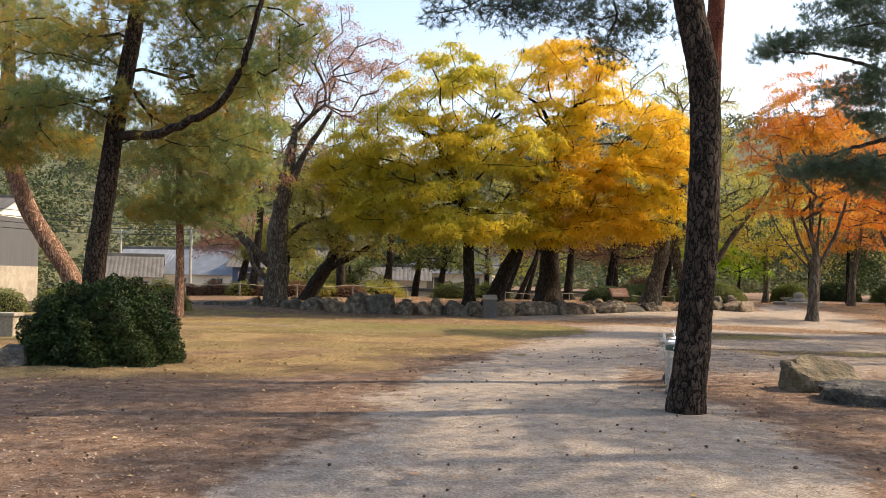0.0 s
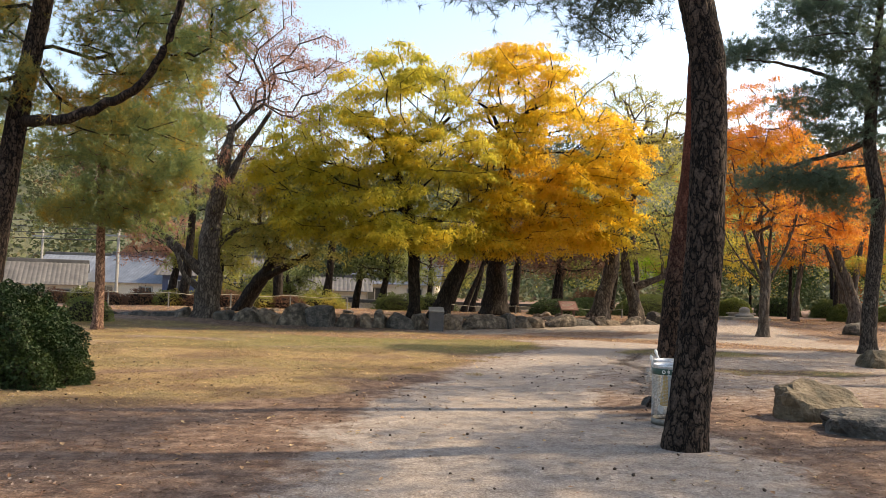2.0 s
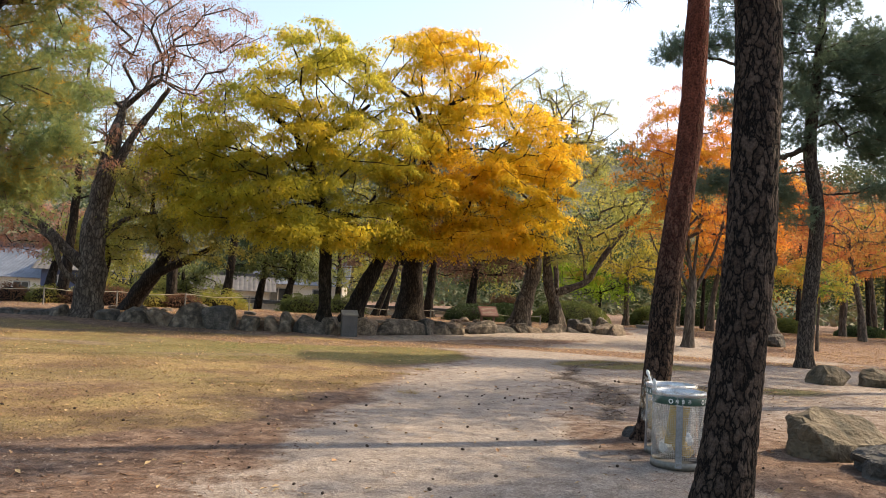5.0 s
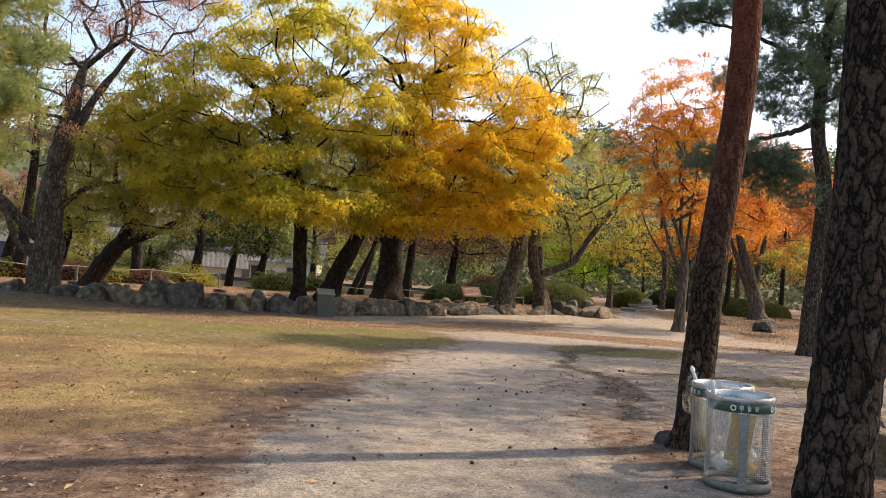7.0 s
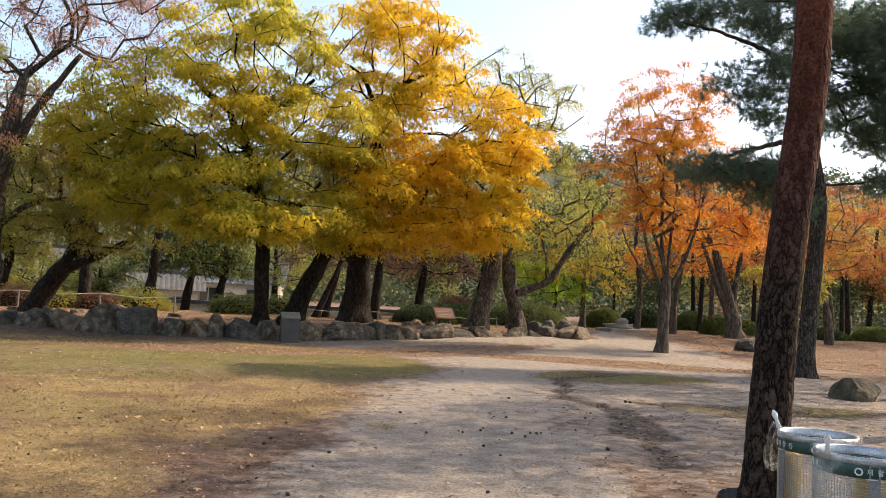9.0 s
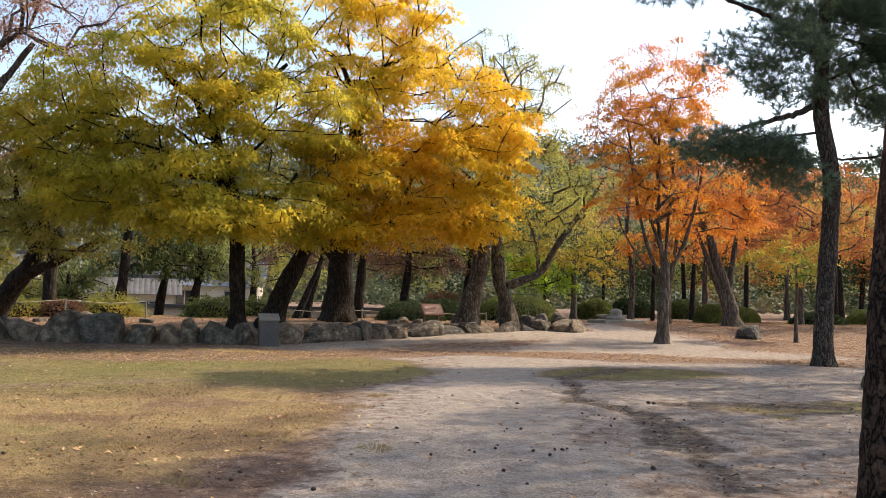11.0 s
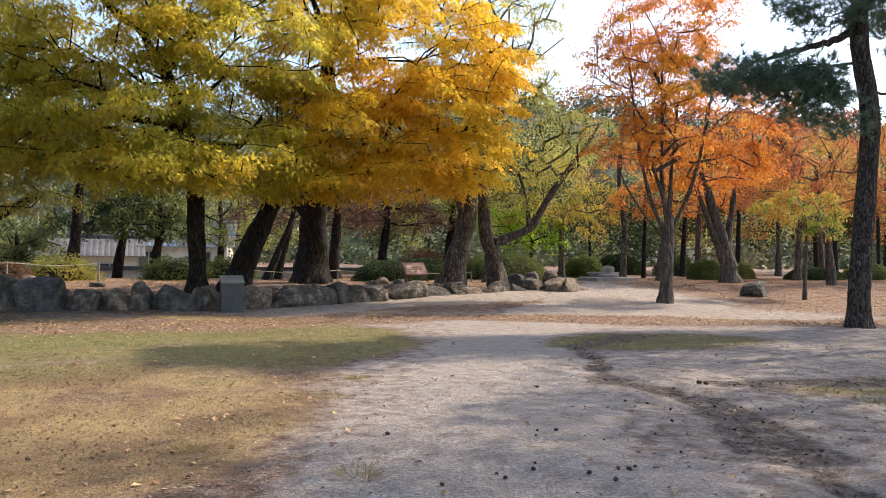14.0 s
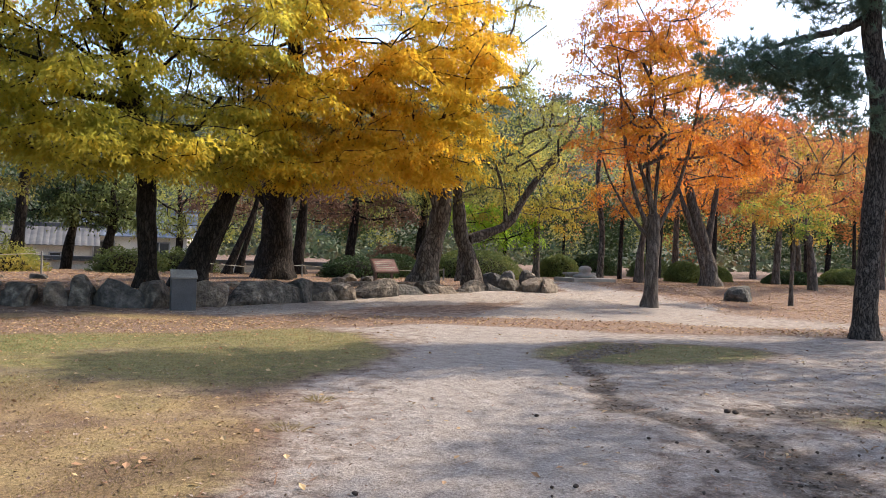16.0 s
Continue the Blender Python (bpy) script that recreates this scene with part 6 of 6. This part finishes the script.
def make_cover():
    r = np.random.default_rng(99)
    n = 520000
    y = 8 + 26 * r.uniform(0, 1, n) ** 1.4
    x = r.uniform(-13, 11, n)
    keep = inside(mask_lawn, x, y) > r.uniform(0.35, 1.3, n)
    x, y = x[keep], y[keep]
    z = ground_z(x, y)
    m = len(x)
    ang = r.uniform(0, 6.28, m)
    hgt = r.uniform(0.008, 0.026, m)
    wd = 0.003 + 0.0004 * y
    s = np.stack([np.cos(ang), np.sin(ang), 0 * ang], -1) * wd[:, None] / 2
    lean = r.normal(0, 0.018, (m, 2))
    c = np.stack([x, y, z - 0.004], -1)
    tip = c + np.stack([lean[:, 0], lean[:, 1], hgt + 0.004], -1)
    v = np.stack([c - s, c + s, tip], 1).reshape(-1, 3)
    GRASS = leaf_material("dry lawn blades", [(0.15, 0.16, 0.06), (0.22, 0.17, 0.075), (0.36, 0.27, 0.12), (0.2, 0.12, 0.062)], 0.5, 0.45)
    tagged(part_np("lawn_grass", v, np.arange(m * 3).reshape(m, 3), GRASS), "short dry yellowing lawn grass", "grass", kind="stuff")
    # fallen leaves
    n = 190000
    y = 3 + 42 * r.uniform(0, 1, n)
    x = r.uniform(-12, 34, n)
    keep = np.maximum(inside(mask_litter, x, y), 0.03 + 0.06 * inside(mask_lawn, x, y)) > r.uniform(0.0, 1.0, n)
    x, y = x[keep], y[keep]
    c = np.stack([x, y, ground_z(x, y) + 0.012], -1)
    v, f = leaf_quads(c, r, 0.058, 0.25, 1.5)
    FALLEN = leaf_material("fallen leaves", [(0.22, 0.12, 0.065), (0.36, 0.21, 0.12), (0.5, 0.36, 0.19), (0.24, 0.11, 0.06)], 0.5, 0.1, 0.8, spread=0.6)
    tagged(part_np("fallen_leaves", v, f, FALLEN), "scattered brown and orange fallen leaves", "leaves", kind="stuff")
    # needles and twigs on the bare earth
    n = 26000
    y = 1 + 22 * r.uniform(0, 1, n) ** 1.3
    x = r.uniform(-9, 12, n)
    keep = (1 - inside(mask_path, x, y)) * (1 - inside(mask_lawn, x, y)) * 0.9 + 0.04 > r.uniform(0, 1, n)
    x, y = x[keep], y[keep]
    m = len(x)
    ang = r.uniform(0, 6.28, m)
    d = np.stack([np.cos(ang), np.sin(ang), 0.1 * r.normal(size=m)], -1)
    s = np.stack([-np.sin(ang), np.cos(ang), 0 * ang], -1)
    c = np.stack([x, y, ground_z(x, y) + 0.006], -1)
    ln = r.uniform(0.03, 0.12, m)[:, None]
    w = 0.006
    v = np.stack([c - d * ln, c + s * w, c + d * ln, c - s * w], 1).reshape(-1, 3)
    tagged(part_np("fallen_needles", v, np.arange(m * 4).reshape(m, 4), L_BROWN), "fallen brown pine needles and twigs", "needles", kind="stuff")
    n = 60000
    y = 1.5 + 20 * r.uniform(0, 1, n) ** 1.5
    x = r.uniform(-9, 11, n)
    keep = (1 - inside(mask_path, x, y)) * 0.8 + 0.05 > r.uniform(0, 1, n)
    x, y = x[keep], y[keep]
    v, f = leaf_quads(np.stack([x, y, ground_z(x, y) + 0.004], -1), r, 0.03, 0.3, 1.4)
    FLAKES = leaf_material("soil flakes", [(0.06, 0.04, 0.03), (0.14, 0.09, 0.065), (0.3, 0.22, 0.17), (0.42, 0.34, 0.28)], 0.5, 0.05, 0.9)
    tagged(part_np("ground_flakes", v, f, FLAKES), "crumbs of bark, leaf and gravel on the soil", "debris", kind="stuff")
    n = 60000
    y, x = r.uniform(12.5, 25, n), r.uniform(3, 9.5, n)
    keep = inside(debris, x, y) > r.uniform(0.3, 2.6, n)
    x, y = x[keep], y[keep]
    c = np.stack([x, y, inside(GZ, x, y) + 0.008], -1)
    v, f = leaf_quads(c - np.array([0, 0, 0.004]), r, 0.035, 0.3, 1.3)
    CRUMBS = leaf_material("dark washed-up crumbs", [(0.05, 0.036, 0.028), (0.12, 0.085, 0.062), (0.24, 0.18, 0.135)], 0.5, 0.05, 0.9)
    tagged(part_np("washed_debris", v, f, CRUMBS), "dark leaf crumbs washed up beside the path", "debris", kind="stuff")
    # loose tufts of grass at the edge of the trodden earth
    tuft_r = np.random.default_rng(41)
    for k, (x, y, w) in enumerate(((1.5, 15.6, 0.16), (-0.2, 14.6, 0.14), (0.5, 16.6, 0.12), (1.9, 18.4, 0.15), (-1.4, 14.0, 0.16), (2.4, 19.6, 0.14), (-0.7, 16.2, 0.13), (6.9, 16.6, 0.16))):
        m = 130
        ang, rad = tuft_r.uniform(0, 6.28, m), w * np.sqrt(tuft_r.uniform(0, 1, m))
        base = np.stack([rad * np.cos(ang), rad * np.sin(ang), np.full(m, -0.005)], -1)
        tip = base * np.array([1.6, 1.6, 1]) + np.stack([tuft_r.normal(0, 0.02, m), tuft_r.normal(0, 0.02, m), tuft_r.uniform(0.02, 0.06, m)], -1)
        turn = tuft_r.uniform(0, 6.28, m)
        side = np.stack([np.cos(turn), np.sin(turn), 0 * turn], -1) * 0.004
        ob = part_np("grass_tuft", np.stack([base - side, base + side, tip], 1).reshape(-1, 3), np.arange(m * 3).reshape(m, 3), GRASS)
        ob.matrix_basis = Matrix.Translation((x, y, float(inside(GZ, np.array([x]), np.array([y]))[0])))
        tagged(ob, "small dry grass tuft on bare sandy earth", "grass tuft", "grass tufts by the path")
    # cones and clods
    shapes = []
    for k in range(3):
        bm = bmesh.new()
        bmesh.ops.create_icosphere(bm, subdivisions=2, radius=0.024)
        for q in bm.verts:
            q.co *= 1 + 0.35 * noise.noise(q.co * 40 + Vector((k * 5, 0, 0)))
            q.co.z *= 0.8
        me = bpy.data.meshes.new("pine_cone")
        bm.to_mesh(me)
        bm.free()
        me.materials.append(M_CONE)
        shapes.append(me)
    spots = [(r.uniform(-6, 7), 2.5 + 15 * r.uniform() ** 1.1) for _ in range(170)]
    spots += [(2.7 + 0.3 * r.normal(), 15.2 + 0.12 * r.normal()) for _ in range(9)]
    spots += [(0.9 + 0.5 * q + 0.1 * r.normal(), 11.6 + 0.25 * r.normal()) for q in range(6)]
    spots += [(4.9 + 0.4 * r.normal(), 16.2 + 0.9 * r.normal()) for q in range(7)]
    spots += [(5.95, 18.0), (5.9, 18.05), (3.6, 14.3)]
    for k, (x, y) in enumerate(spots):
        ob = new("pine_cone", shapes[k % 3])
        s = r.uniform(0.35, 0.75) if k < 192 else 1.1
        ob.matrix_basis = pose(x, y, gz(x, y) + 0.012, r.uniform(-30, 30), r.uniform(-30, 30), r.uniform(0, 360)) @ Matrix.Diagonal((s, s * 1.2, s, 1))
        tagged(ob, "dark fallen pine cone on the ground", "pine cone", "fallen pine cones")


make_trees()
make_pines()
make_stones()
make_kerb()
make_shrubs()
make_fittings()
make_village()
make_woods()
make_cover()
